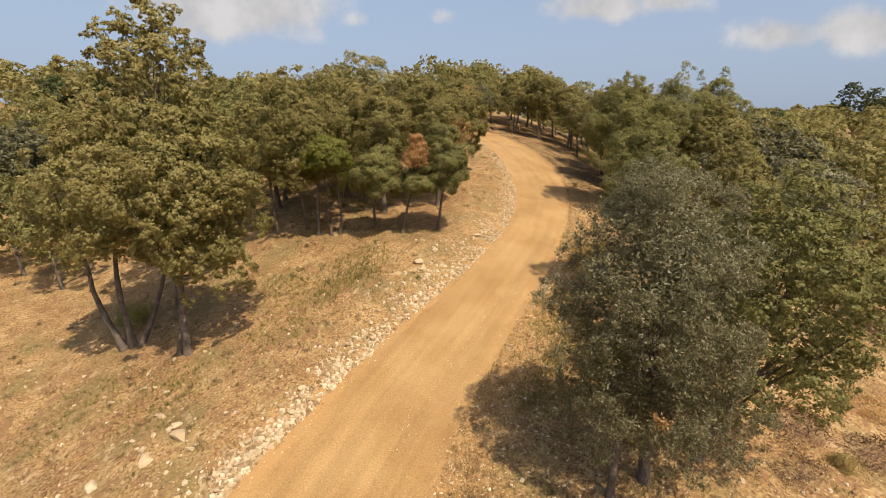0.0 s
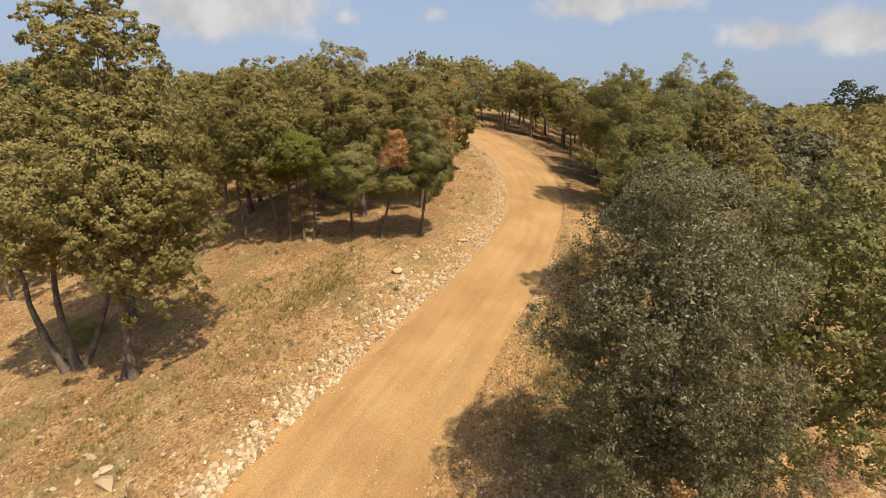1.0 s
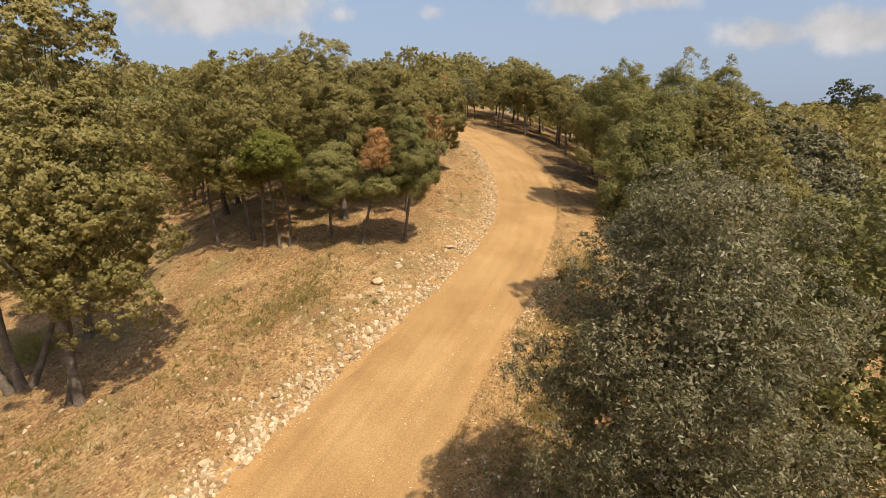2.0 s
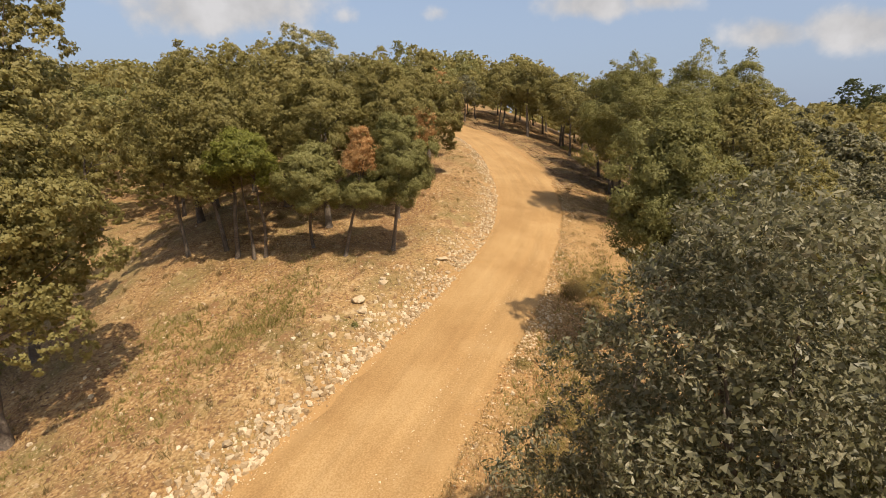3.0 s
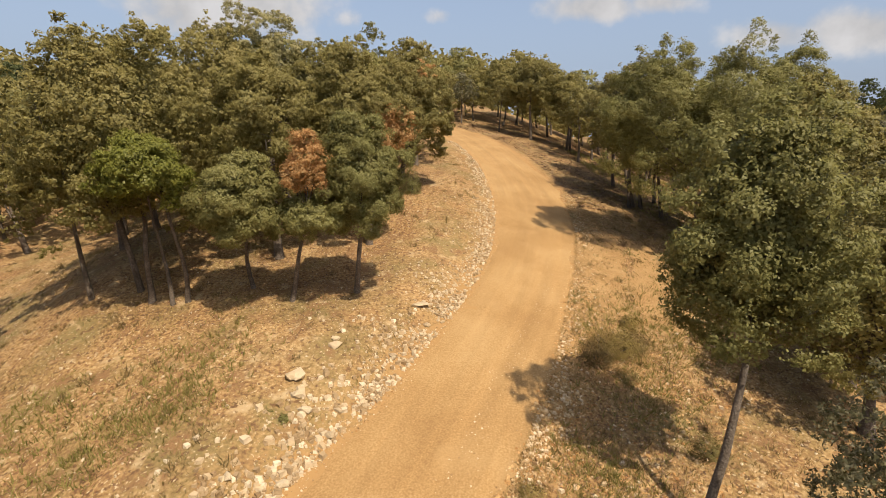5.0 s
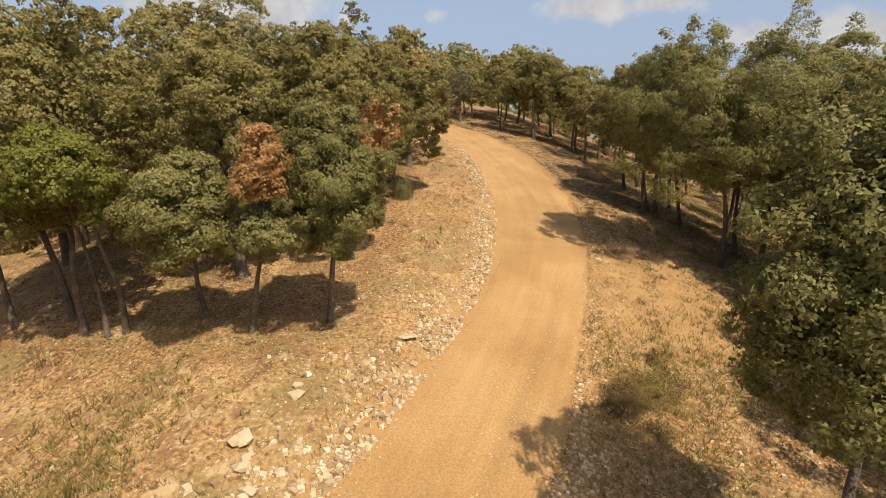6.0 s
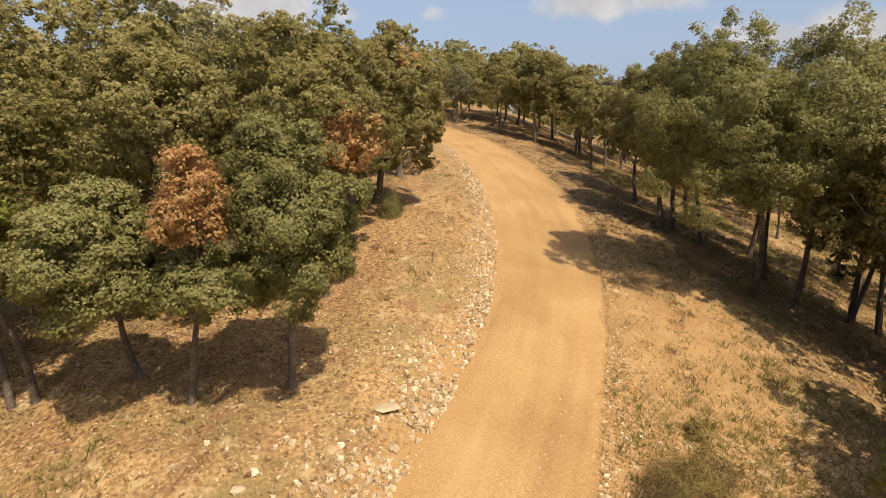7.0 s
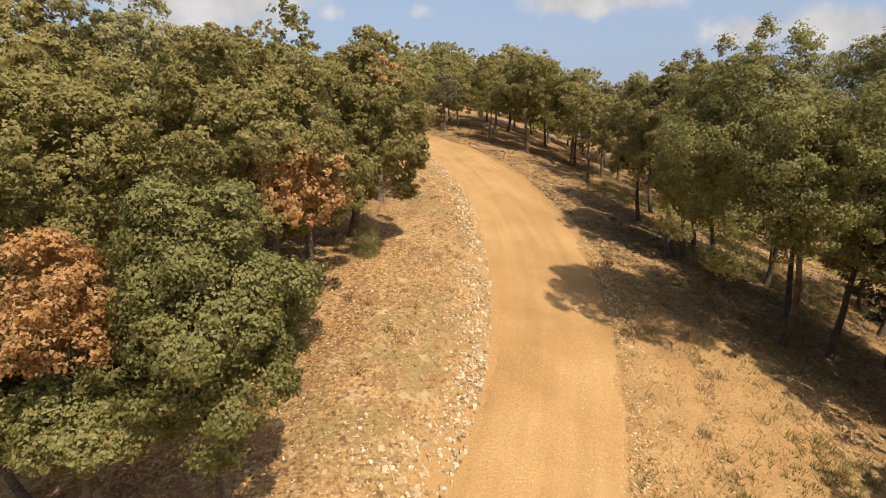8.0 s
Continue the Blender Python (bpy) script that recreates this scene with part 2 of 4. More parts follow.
def soft_clamp(v, a, b):
    s = np.abs(v)
    return np.sign(v) * np.where(s < a, s, a + b * (1 - np.exp(-np.maximum(s - a, 0) / b)))


def height(x, y):
    x, y = np.asarray(x, float), np.asarray(y, float)
    d = x - road_x(y)
    X = np.where(x > 3, soft_clamp(x - 3, 13, 9), soft_clamp(x - 3, 13, 6))
    Y = np.where(y > 25, soft_clamp(y - 25, 40, 30), soft_clamp(y - 25, 22, 14))
    bank = 1 / (1 + np.exp(np.clip((d + 2.6) / 0.3, -40, 40)))
    z = 2.02 - 0.030 * X + 0.1928 * Y - 0.0129 * X * X - 0.001 * X * Y - 0.00053 * Y * Y + 0.42 * bank * np.exp(-((y - 25) / 60) ** 2)
    # the far slopes
    z = z + 9 * np.exp(-((x - 190) / 75) ** 2 - ((y - 190) / 120) ** 2) + 4 * np.exp(-((x + 70) / 40) ** 2 - ((y - 95) / 50) ** 2)
    # a rise under the oaks above the track
    z = z + 0.3 * np.exp(-(x / 3.0) ** 2 - ((y - 32) / 3.0) ** 2)
    # the lower verge falls away beside the track
    z = z - 0.38 * np.exp(-((x - 6.6) / 2.8) ** 2 - ((y - 19) / 5.0) ** 2)
    z = z + 0.95 * np.exp(-((x + 8.5) / 4.5) ** 2 - ((y - 27) / 5.0) ** 2)
    z = z - 22 * (1 - np.exp(-np.maximum(np.hypot(x, y - 60) - 230, 0) / 300))
    # relief, fading out on the track
    off = np.clip((np.abs(d) - 1.7) / 0.8, 0.0, 1.0)
    near = np.exp(-np.maximum(np.hypot(x - 3, y - 25) - 40, 0) / 30)
    rel = 0.10 * vnoise(x / 2.6, y / 2.6, 1) + 0.05 * vnoise(x / 0.9, y / 0.9, 2) + 0.03 * vnoise(x / 0.33, y / 0.33, 3)
    berm = 0.10 * np.exp(-((d + 2.35) / 0.35) ** 2) * (0.6 + 0.6 * vnoise(x / 0.8, y / 0.8, 4))
    return z + rel * off * near + berm * near


def link_mesh(name, verts, faces, mat, smooth=True):
    me = bpy.data.meshes.new(name)
    verts, faces = np.asarray(verts, np.float32), np.asarray(faces, np.int32)
    n, k = faces.shape
    me.vertices.add(len(verts)); me.vertices.foreach_set("co", verts.ravel())
    me.loops.add(n * k); me.loops.foreach_set("vertex_index", faces.ravel())
    me.polygons.add(n); me.polygons.foreach_set("loop_start", np.arange(0, n * k, k, dtype=np.int32)); me.polygons.foreach_set("loop_total", np.full(n, k, np.int32))
    me.polygons.foreach_set("use_smooth", np.full(n, smooth))
    me.materials.append(mat)
    me.update(calc_edges=True)
    return new(name, me)


def grid_faces(nx, ny):
    i = np.arange(nx * ny).reshape(ny, nx)
    return np.stack([i[:-1, :-1], i[:-1, 1:], i[1:, 1:], i[1:, :-1]], -1).reshape(-1, 4)


def spread(lo, hi, step, far, grow):
    inner = list(np.arange(lo, hi + step / 2, step))
    s, v = step, hi
    while v < far:
        s *= grow; v += s; inner.append(v)
    s, v = step, lo
    while v > -far:
        s *= grow; v -= s; inner.insert(0, v)
    return np.array(inner)


gx, gy = spread(-14, 18, 0.21, 2500, 1.14), spread(5, 42, 0.21, 2500, 1.14)
GX, GY = np.meshgrid(gx, gy)
ground = link_mesh("ground", np.stack([GX, GY, height(GX, GY)], -1).reshape(-1, 3), grid_faces(len(gx), len(gy)), M_ground)
beside = np.where(GX < road_x(GY), road_x(GY) - GX - left_width(GY), GX - road_x(GY) - 1.7)
dusty = np.exp(-np.maximum(beside, 0) / np.where(GX > road_x(GY), np.interp(GY, [28, 35], [0.9, 0.3]), 0.55)) * (0.75 + 0.35 * vnoise(GX / 0.9, GY / 0.9, 11))
ground.data.attributes.new("dust", "FLOAT", "POINT").data.foreach_set("value", dusty.astype(np.float32).ravel())
tagged(ground, "dry stony hillside with straw-coloured grass and reddish soil", "ground", kind="structure")

# the track: an ochre sheet that dips under the verge along a ragged edge
ry = np.arange(-30, 72, 0.12)
rc = road_x(ry)
u = np.linspace(-1, 1, 29)
half = half_width(ry)
left = left_width(ry) + 0.10 * vnoise(ry / 0.27, ry * 0, 5) + 0.10 * vnoise(ry / 0.8, ry * 0, 12) + 0.09 * vnoise(ry / 2.3, ry * 0, 6)
right = half + 0.12 * vnoise(ry / 0.27, ry * 0, 7) + 0.12 * vnoise(ry / 0.9, ry * 0, 13) + 0.13 * vnoise(ry / 2.7, ry * 0, 8)
off = np.where(u[None, :] < 0, u[None, :] * left[:, None], u[None, :] * right[:, None])
RX, RY = rc[:, None] + off, np.repeat(ry[:, None], len(u), 1)
ruts = 0.025 * (np.exp(-((off + 0.75) / 0.28) ** 2) + np.exp(-((off - 0.75) / 0.28) ** 2))
RZ = height(RX, RY) + 0.055 * (1 - np.abs(u[None, :]) ** 6) - 0.02 - ruts + 0.008 * vnoise(RX / 0.25, RY / 0.6, 9)
road = link_mesh("road", np.stack([RX, RY, RZ], -1).reshape(-1, 3), grid_faces(len(u), len(ry)), M_road)
lanes = road.data.attributes.new("across", "FLOAT_VECTOR", "POINT")
lanes.data.foreach_set("vector", np.stack([off, RY, off * 0], -1).astype(np.float32).ravel())
tagged(road, "ochre packed-gravel track with faint wheel ruts", "track", kind="structure")


# ---- trees ----
def part(name, verts, faces, mat, parent, label="", smooth=True):
    ob = link_mesh(name, verts, faces, mat, smooth)
    ob.parent = parent
    if label:
        tagged(ob, label)
    return ob


def foliage(name, centres, outward, size, rng, mat, parent, label="", ratio=0.6, corners=4, toss=0.9, bent=0.65):
    """Leaves as one mesh, their shading normals bent part of the way to the clump's own surface."""
    v, f = leaves(centres, outward, size, rng, wild=toss, ratio=ratio, corners=corners)
    ob = part(name, v, f, mat, parent, label, smooth=True)
    q = v.reshape(-1, corners, 3)
    n = np.cross(q[:, 2] - q[:, 0], q[:, -1] - q[:, 1])
    n /= np.linalg.norm(n, axis=1)[:, None] + 1e-9
    n = n * (1.2 - bent) + outward * bent
    n /= np.linalg.norm(n, axis=1)[:, None] + 1e-9
    ob.data.normals_split_custom_set_from_vertices(np.repeat(n, corners, axis=0))
    return ob


def tube(points, radii, sides, rng):
    """A tapered, slightly uneven tube along the points."""
    pts = np.array(points, float)
    n = len(pts)
    tan = np.gradient(pts, axis=0)
    tan /= np.linalg.norm(tan, axis=1)[:, None] + 1e-9
    ref = np.where(np.abs(tan[:, 2:3]) < 0.9, [[0, 0, 1.0]], [[1.0, 0, 0]])
    a = np.cross(tan, ref); a /= np.linalg.norm(a, axis=1)[:, None] + 1e-9
    b = np.cross(tan, a)
    ang = np.linspace(0, 2 * np.pi, sides, endpoint=False)
    r = np.array(radii)[:, None] * (1 + rng.uniform(-0.12, 0.12, (n, sides)))
    v = pts[:, None, :] + r[..., None] * (np.cos(ang)[None, :, None] * a[:, None, :] + np.sin(ang)[None, :, None] * b[:, None, :])
    i = np.arange(n * sides).reshape(n, sides)
    j = np.roll(i, -1, axis=1)
    f = np.stack([i[:-1], j[:-1], j[1:], i[1:]], -1).reshape(-1, 4)
    return v.reshape(-1, 3), f


def joined(pieces):
    vs, fs, n = [], [], 0
    for v, f in pieces:
        vs.append(v); fs.append(f + n); n += len(v)
    return np.concatenate(vs), np.concatenate(fs)


def leaves(centres, outward, size, rng, wild=0.9, ratio=0.6, corners=4):
    """A pointed, folded leaf at each centre."""
    n = len(centres)
    nrm = outward + rng.normal(0, wild, (n, 3)) * 0.6 + np.array([0, 0, 0.12])
    nrm /= np.linalg.norm(nrm, axis=1)[:, None] + 1e-9
    nrm *= np.where((nrm * outward).sum(1, keepdims=True) < 0, -1.0, 1.0)
    axis = np.cross(nrm, rng.normal(0, 1, (n, 3))); axis /= np.linalg.norm(axis, axis=1)[:, None] + 1e-9
    side = np.cross(nrm, axis)
    s = size * rng.uniform(0.65, 1.3, (n, 1))
    fold = s * 0.10 * nrm
    if corners == 3:
        v = np.stack([centres - axis * s * 0.25 + side * s * ratio * 0.68, centres - axis * s * 0.42 - side * s * ratio * 0.62, centres + axis * s * 0.5], 1)
        return v.reshape(-1, 3), np.arange(3 * n).reshape(n, 3)
    v = np.stack([centres - axis * s * 0.5, centres - side * s * ratio * 0.5 + fold + axis * s * 0.05, centres + axis * s * 0.5, centres + side * s * ratio * 0.5 + fold + axis * s * 0.05], 1)
    f = np.arange(4 * n).reshape(n, 4)
    return v.reshape(-1, 3), f


def unit(rng, n):
    v = rng.normal(0, 1, (n, 3))
    return v / np.linalg.norm(v, axis=1)[:, None]


def tree(name, x, y, H, R, base, count, size, seed, mat, label, category="tree", centre=(0, 0), stems=((0, 0),), trunk_r=0.14, lobes=70, lobe=0.24, shoots=0, extra=(), more=(), group="", squash=1.0, top=1.0, limbs=12, ragged=0.06, splay=0.45, core=0, corners=3, sprig=20, tuft=0.135, bend=1.0, narrow=0.6, wild=0.2, toss=0.9, bent=0.65):
    """A tree H high at (x, y): stems, limbs, and a crown of leafy tufts from base up, of radius R round centre.
    more: further parts of the crown (dx, dy, height, radius, half height, leaf material or None)."""
    rng = np.random.default_rng(seed)
    thing = new(name)
    thing.location = (x, y, float(height(x, y)) - 0.05)
    tagged(thing, label, category, group)
    cz, rz = (H + base) / 2, (H - base) / 2
    mid = np.array([centre[0], centre[1], cz])
    bodies = [(centre[0], centre[1], cz, R, rz, None)] + list(more)
    cen, lr, stretch, own = [], [], [], []
    for b, (bx, by, bz, br, bh, _) in enumerate(bodies):
        # clump centres, evenly turned round each body of the crown, some of them inside
        n = lobes if b == 0 else max(14, int(lobes * (br * bh) / (R * rz)))
        k = np.arange(n) + 0.5
        phi, lat = np.pi * (1 + 5 ** 0.5) * k, 1 - 1.8 * k / n
        dirs = np.stack([np.cos(phi) * np.sqrt(1 - lat ** 2), np.sin(phi) * np.sqrt(1 - lat ** 2), lat], -1) + rng.normal(0, 0.14, (n, 3))
        rad = np.where(rng.random(n) < 0.18, rng.uniform(0.3, 0.6, n), rng.uniform(0.68, 0.92, n))
        c = dirs * rad[:, None] * np.array([br, br * squash, bh * 0.95])
        c[:, 2] = np.minimum(c[:, 2], bh * rng.uniform(0.72, 0.88, n))
        c[:, :2] *= 1 - 0.32 * np.clip(c[:, 2:3] / bh, 0, 1) * top
        cen.append(c + np.array([bx, by, bz]))
        lr.append(lobe * min(R, max(br, 0.45 * R)) * rng.uniform(0.6, 1.35, n)); stretch.append(np.ones(n)); own.append(np.full(n, b))
    if shoots:
        a = rng.uniform(0, 2 * np.pi, shoots)
        rr = R * rng.uniform(0.05, 0.6, shoots)
        cen.append(np.stack([centre[0] + rr * np.cos(a), centre[1] + rr * np.sin(a), H - rz * rng.uniform(0.02, 0.30, shoots)], -1))
        lr.append(R * rng.uniform(0.06, 0.11, shoots)); stretch.append(rng.uniform(2.0, 3.6, shoots)); own.append(np.zeros(shoots, int))
    cen, lr, stretch, own = np.concatenate(cen), np.concatenate(lr), np.concatenate(stretch), np.concatenate(own)
    hub = np.array([q[:3] for q in bodies])
    span = np.array([(q[3], q[3], q[4]) for q in bodies])
    # tufts on the outer shells of the clumps
    w = lr ** 2 * np.sqrt(stretch)
    tufts = max(count // sprig, 1)
    which = rng.choice(len(cen), tufts, p=w / w.sum())
    out = (cen[which] - hub[own[which]]) / span[own[which]]
    d = unit(rng, tufts) + out * 0.8 + np.array([0, 0, 0.12])
    d /= np.linalg.norm(d, axis=1)[:, None]
    shell = 0.45 + 0.6 * rng.random(tufts) ** 0.5
    pos = cen[which] + d * (lr[which] * shell)[:, None] * np.stack([np.ones(tufts), np.ones(tufts), 0.85 * stretch[which]], -1)
    pos += ragged * R * np.stack([vnoise(pos[:, (q + 1) % 3] / 0.5, pos[:, (q + 2) % 3] / 0.5, seed + q) for q in range(3)], -1)
    whole = (pos - hub[own[which]]) / span[own[which]]
    face = d * 0.35 + whole * 0.6
    face /= np.linalg.norm(face, axis=1)[:, None] + 1e-9
    # each tuft is a loose ball of leaves, turned outwards from its own twig
    wide = tuft * rng.uniform(0.55, 1.3, tufts)
    twig = rng.integers(tufts, size=count)
    e = unit(rng, count) + face[twig] * 0.55
    e /= np.linalg.norm(e, axis=1)[:, None]
    leaf_pos = pos[twig] + e * (wide[twig] * rng.random(count) ** 0.45)[:, None] * np.array([1, 1, 0.75])
    leaf_out = e * 0.7 + face[twig] * 0.55 + rng.normal(0, wild, (count, 3))
    leaf_out /= np.linalg.norm(leaf_out, axis=1)[:, None] + 1e-9
    kind = own[which][twig]
    keep = np.ones(count, bool)
    for patch_mat, angle, hf, rf in extra:
        # a patch of withered foliage on the crown, on the side of that angle
        c = mid + np.array([R * 0.75 * math.cos(radians(angle)), R * 0.75 * math.sin(radians(angle)), (hf - 0.5) * 2 * rz])
        inside = (np.linalg.norm(pos - c, axis=1) < rf * R * (0.8 + 0.4 * rng.random(tufts)))[twig] & keep
        keep &= ~inside
        if inside.any():
            foliage("withered_foliage", leaf_pos[inside], leaf_out[inside], size * 1.05, rng, patch_mat, thing, "rust-brown withered leaves", corners=corners)
    for b, body in enumerate(bodies):
        if body[5] is not None:
            inside = (kind == b) & keep
            keep &= ~inside
            foliage("withered_foliage" if body[5] is M_brown else "bough", leaf_pos[inside], leaf_out[inside], size, rng, body[5], thing, "rust-brown withered leaves" if body[5] is M_brown else "", ratio=narrow, corners=corners, toss=toss, bent=bent)
    foliage("crown", leaf_pos[keep], leaf_out[keep], size, rng, mat, thing, ratio=narrow, corners=corners, toss=toss, bent=bent)
    if core:
        # the leaves deep inside the crown
        c = unit(rng, core)
        q = c * rng.uniform(0.25, 1, (core, 1)) ** 0.4 * np.array([R * 0.74, R * 0.74 * squash, rz * 0.78])
        foliage("inner_foliage", q + mid, c, size * 1.15, rng, mat, thing, corners=3)
    heads, wood = [], []
    for sx, sy in stems:
        start = np.array([sx, sy, -0.2])
        end = np.array([centre[0] + splay * sx + rng.uniform(-.1, .1) * R, centre[1] + splay * sy + rng.uniform(-.1, .1) * R, base + (H - base) * rng.uniform(0.5, 0.65)])
        t = np.linspace(0, 1, 11)[:, None]
        bow, kink = rng.normal(0, 0.022, 3) * H * bend, rng.normal(0, 0.010, 3) * H * bend
        pts = start + (end - start) * t + np.array([1, 1, 0]) * (bow * np.sin(np.pi * t) + kink * np.sin(2.6 * np.pi * t) * t + rng.normal(0, 0.0012, (11, 3)) * H)
        r0 = trunk_r * rng.uniform(0.75, 1.1) if len(stems) > 1 else trunk_r
        radii = r0 * (1 - 0.72 * t[:, 0]) * (1 + 0.5 * np.exp(-t[:, 0] * 14))
        wood.append(("trunk", *tube(pts, radii, 9 if limbs > 6 else 6, rng), len(heads)))
        heads.append((pts, radii))
    for c in cen[rng.permutation(len(cen))[:limbs]]:
        stem = int(rng.integers(len(heads)))
        pts, radii = heads[stem]
        ok = [k for k in range(3, 11) if pts[k][2] > base * 1.05 and pts[k][2] < c[2] + 0.3] or [6]
        k = ok[rng.integers(len(ok))]
        p0, p2 = pts[k], mid + (c - mid) * 0.8
        p1 = (p0 + p2) / 2 + rng.normal(0, 0.06 * R, 3)
        t = np.linspace(0, 1, 6)[:, None]
        q = (1 - t) ** 2 * p0 + 2 * t * (1 - t) * p1 + t ** 2 * p2
        wood.append(("limb", *tube(q, radii[k] * 0.5 * (1 - 0.85 * t[:, 0]) + 0.006, 5, rng), stem))
    if limbs > 6:
        trunks = [part(nm, v, f, M_bark, thing) for nm, v, f, _ in wood if nm == "trunk"]
        for nm, v, f, k in wood:
            if nm == "limb":
                part(nm, v, f, M_bark, trunks[k])
    else:
        v, f = joined([(v, f) for _, v, f, _ in wood])
        part("trunk", v, f, M_bark, thing)
    return thing


HOLM = "holm oak with dense grey-green leathery foliage"
OAK = "downy oak with dense olive-green foliage"
# beside the track, on its lower side
tree("oak_tree", 3.6, 9.3, 7.5, 1.92, 0.7, 117000, 0.058, 11, M_holm, "broad holm oak with grey-green leaves low over the track's edge", centre=(0.55, 0.0), stems=((0, 0), (0.9, 0.5)), trunk_r=0.12, lobes=190, lobe=0.19, squash=0.95, top=0.8, narrow=0.4, wild=0.3, toss=2.0, bent=0.33, sprig=18, tuft=0.12, core=13000, corners=4, more=((1.3, -0.4, 1.9, 1.25, 1.2, None), (-0.2, -0.2, 2.1, 1.15, 1.2, None)), extra=((M_brown, 215, 0.55, 0.10), (M_brown, 260, 0.3, 0.12)))
tree("oak_tree", 5.9, 10.5, 6.9, 2.0, 0.8, 44000, 0.075, 12, M_green, "bushy green oak behind the holm oak", centre=(1.3, -0.2), trunk_r=0.12, lobes=130, lobe=0.19, core=4000, corners=3)
tree("oak_tree", 7.55, 13.9, 5.2, 1.7, 0.3, 44000, 0.060, 16, M_holm, "low holm oak bush with grey-green leaves", toss=1.6, bent=0.35, narrow=0.45, centre=(0.1, 0), stems=((0, 0), (0.3, 0.2)), trunk_r=0.07, lobes=100, lobe=0.2, core=2000, tuft=0.14, extra=((M_brown, 200, 0.4, 0.2),))
tree("oak_tree", 6.15, 16.85, 7.05, 1.36, 2.9, 60000, 0.062, 13, M_green, "slender oak with a bare leaning trunk beside the track", centre=(0.88, 0.72), squash=0.85, trunk_r=0.085, lobes=120, lobe=0.21, shoots=7, core=20000, corners=4, bend=0.7, top=0.7, sprig=26, tuft=0.15, more=((0.6, 0.6, 3.8, 0.8, 0.8, None), (1.55, 0.85, 3.6, 0.85, 1.1, None)))
tree("oak_tree", 16.6, 25.4, 7.7, 2.3, 1.4, 20000, 0.140, 17, M_holm, HOLM, centre=(0, -0.2), lobes=110, lobe=0.2, core=3000, shoots=3)
tree("oak_tree", 13.9, 26.1, 7.8, 2.0, 2.2, 26000, 0.102, 39, M_oak, OAK, lobes=90, lobe=0.2, core=5000, shoots=2)
tree("oak_tree", 15.6, 22.0, 6.4, 2.4, 0.9, 26000, 0.118, 14, M_holm, HOLM, lobes=100, lobe=0.2, core=2000)
tree("oak_tree", 17.4, 27.0, 7.4, 2.5, 1.6, 22000, 0.129, 15, M_oak, OAK, lobes=100, lobe=0.2, core=2000)
tree("oak_tree", 12.6, 21.9, 5.8, 1.7, 0.9, 20000, 0.107, 38, M_holm, HOLM, lobes=80, core=2000)
tree("oak_tree", 11.4, 19.8, 6.3, 1.8, 0.5, 36000, 0.081, 18, M_oak, OAK, lobes=100, lobe=0.2, core=9000)
tree("oak_tree", -26.1, 31.6, 7.0, 3.0, 2.2, 18000, 0.18, 19, M_holm, "oak with two bare crooked stems, far down the slope", stems=((-0.3, 0), (0.3, 0.1)), trunk_r=0.16, lobes=70, bend=2.0, tuft=0.3)
# the open slope above the track
tree("oak_tree", -8.85, 16.1, 8.5, 2.15, 2.4, 66000, 0.091, 21, M_oak, "tall oak with two grey stems and a dense crown", centre=(0.8, -0.1), stems=((-0.2, 0.0), (0.15, -0.05)), splay=1.2, trunk_r=0.12, lobes=130, lobe=0.19, shoots=4, core=9000, bend=0.8, more=((1.6, -0.5, 3.2, 1.2, 1.2, None),))
tree("oak_tree", -11.55, 17.5, 8.6, 2.4, 2.7, 53000, 0.097, 20, M_oak, "oak with splayed crooked grey stems on the open slope", centre=(0.3, -0.1), stems=((-0.32, 0.05), (-0.02, 0.1), (0.14, -0.05)), trunk_r=0.13, lobes=120, lobe=0.19, shoots=5, splay=6.0, bend=3.0, core=8000)
tree("oak_tree", -11.0, 19.9, 11.6, 2.6, 4.6, 44000, 0.113, 29, M_oak, "thin-leaved oak rising above its neighbour", stems=((0, 0),), trunk_r=0.13, lobes=80, lobe=0.19, shoots=12, top=0.6, limbs=26, ragged=0.12)
tree("oak_tree", -5.95, 23.4, 7.5, 2.4, 1.5, 85000, 0.080, 22, M_oak, "broad oak with drooping foliage at the edge of the wood", centre=(-0.85, 0.6), stems=((0.0, 0.0), (-0.5, 0.5), (-2.0, 0.5)), bend=2.0, trunk_r=0.09, lobes=150, lobe=0.18, core=10000, shoots=4, more=((-2.4, 0.2, 3.4, 1.5, 1.9, None), (-0.9, -0.2, 3.2, 1.4, 1.4, None)))
tree("oak_tree", -5.4, 28.2, 7.2, 2.4, 1.6, 53000, 0.086, 23, M_oak, OAK, lobes=120, lobe=0.19, core=3000, trunk_r=0.16, shoots=3)
tree("oak_tree", -8.9, 27.3, 6.9, 2.4, 1.5, 26000, 0.124, 34, M_oak, OAK, lobes=110, lobe=0.2, core=2500, trunk_r=0.14)
tree("oak_tree", -3.9, 29.6, 7.6, 1.7, 2.0, 63000, 0.075, 35, M_paleoak, "tall oak with pale grey-green foliage", lobes=110, lobe=0.19, core=2000, trunk_r=0.13, more=((-0.8, -0.6, 6.2, 1.2, 1.4, None), (-0.3, -0.6, 4.2, 1.5, 1.8, None)))
tree("oak_tree", -5.2, 23.1, 4.55, 1.1, 2.7, 34000, 0.065, 30, M_lime, "low yellow-green oak at the edge of the wood", centre=(0.1, -0.9), stems=((0, 0), (0.3, 0.2)), bend=2.0, trunk_r=0.07, lobes=60)
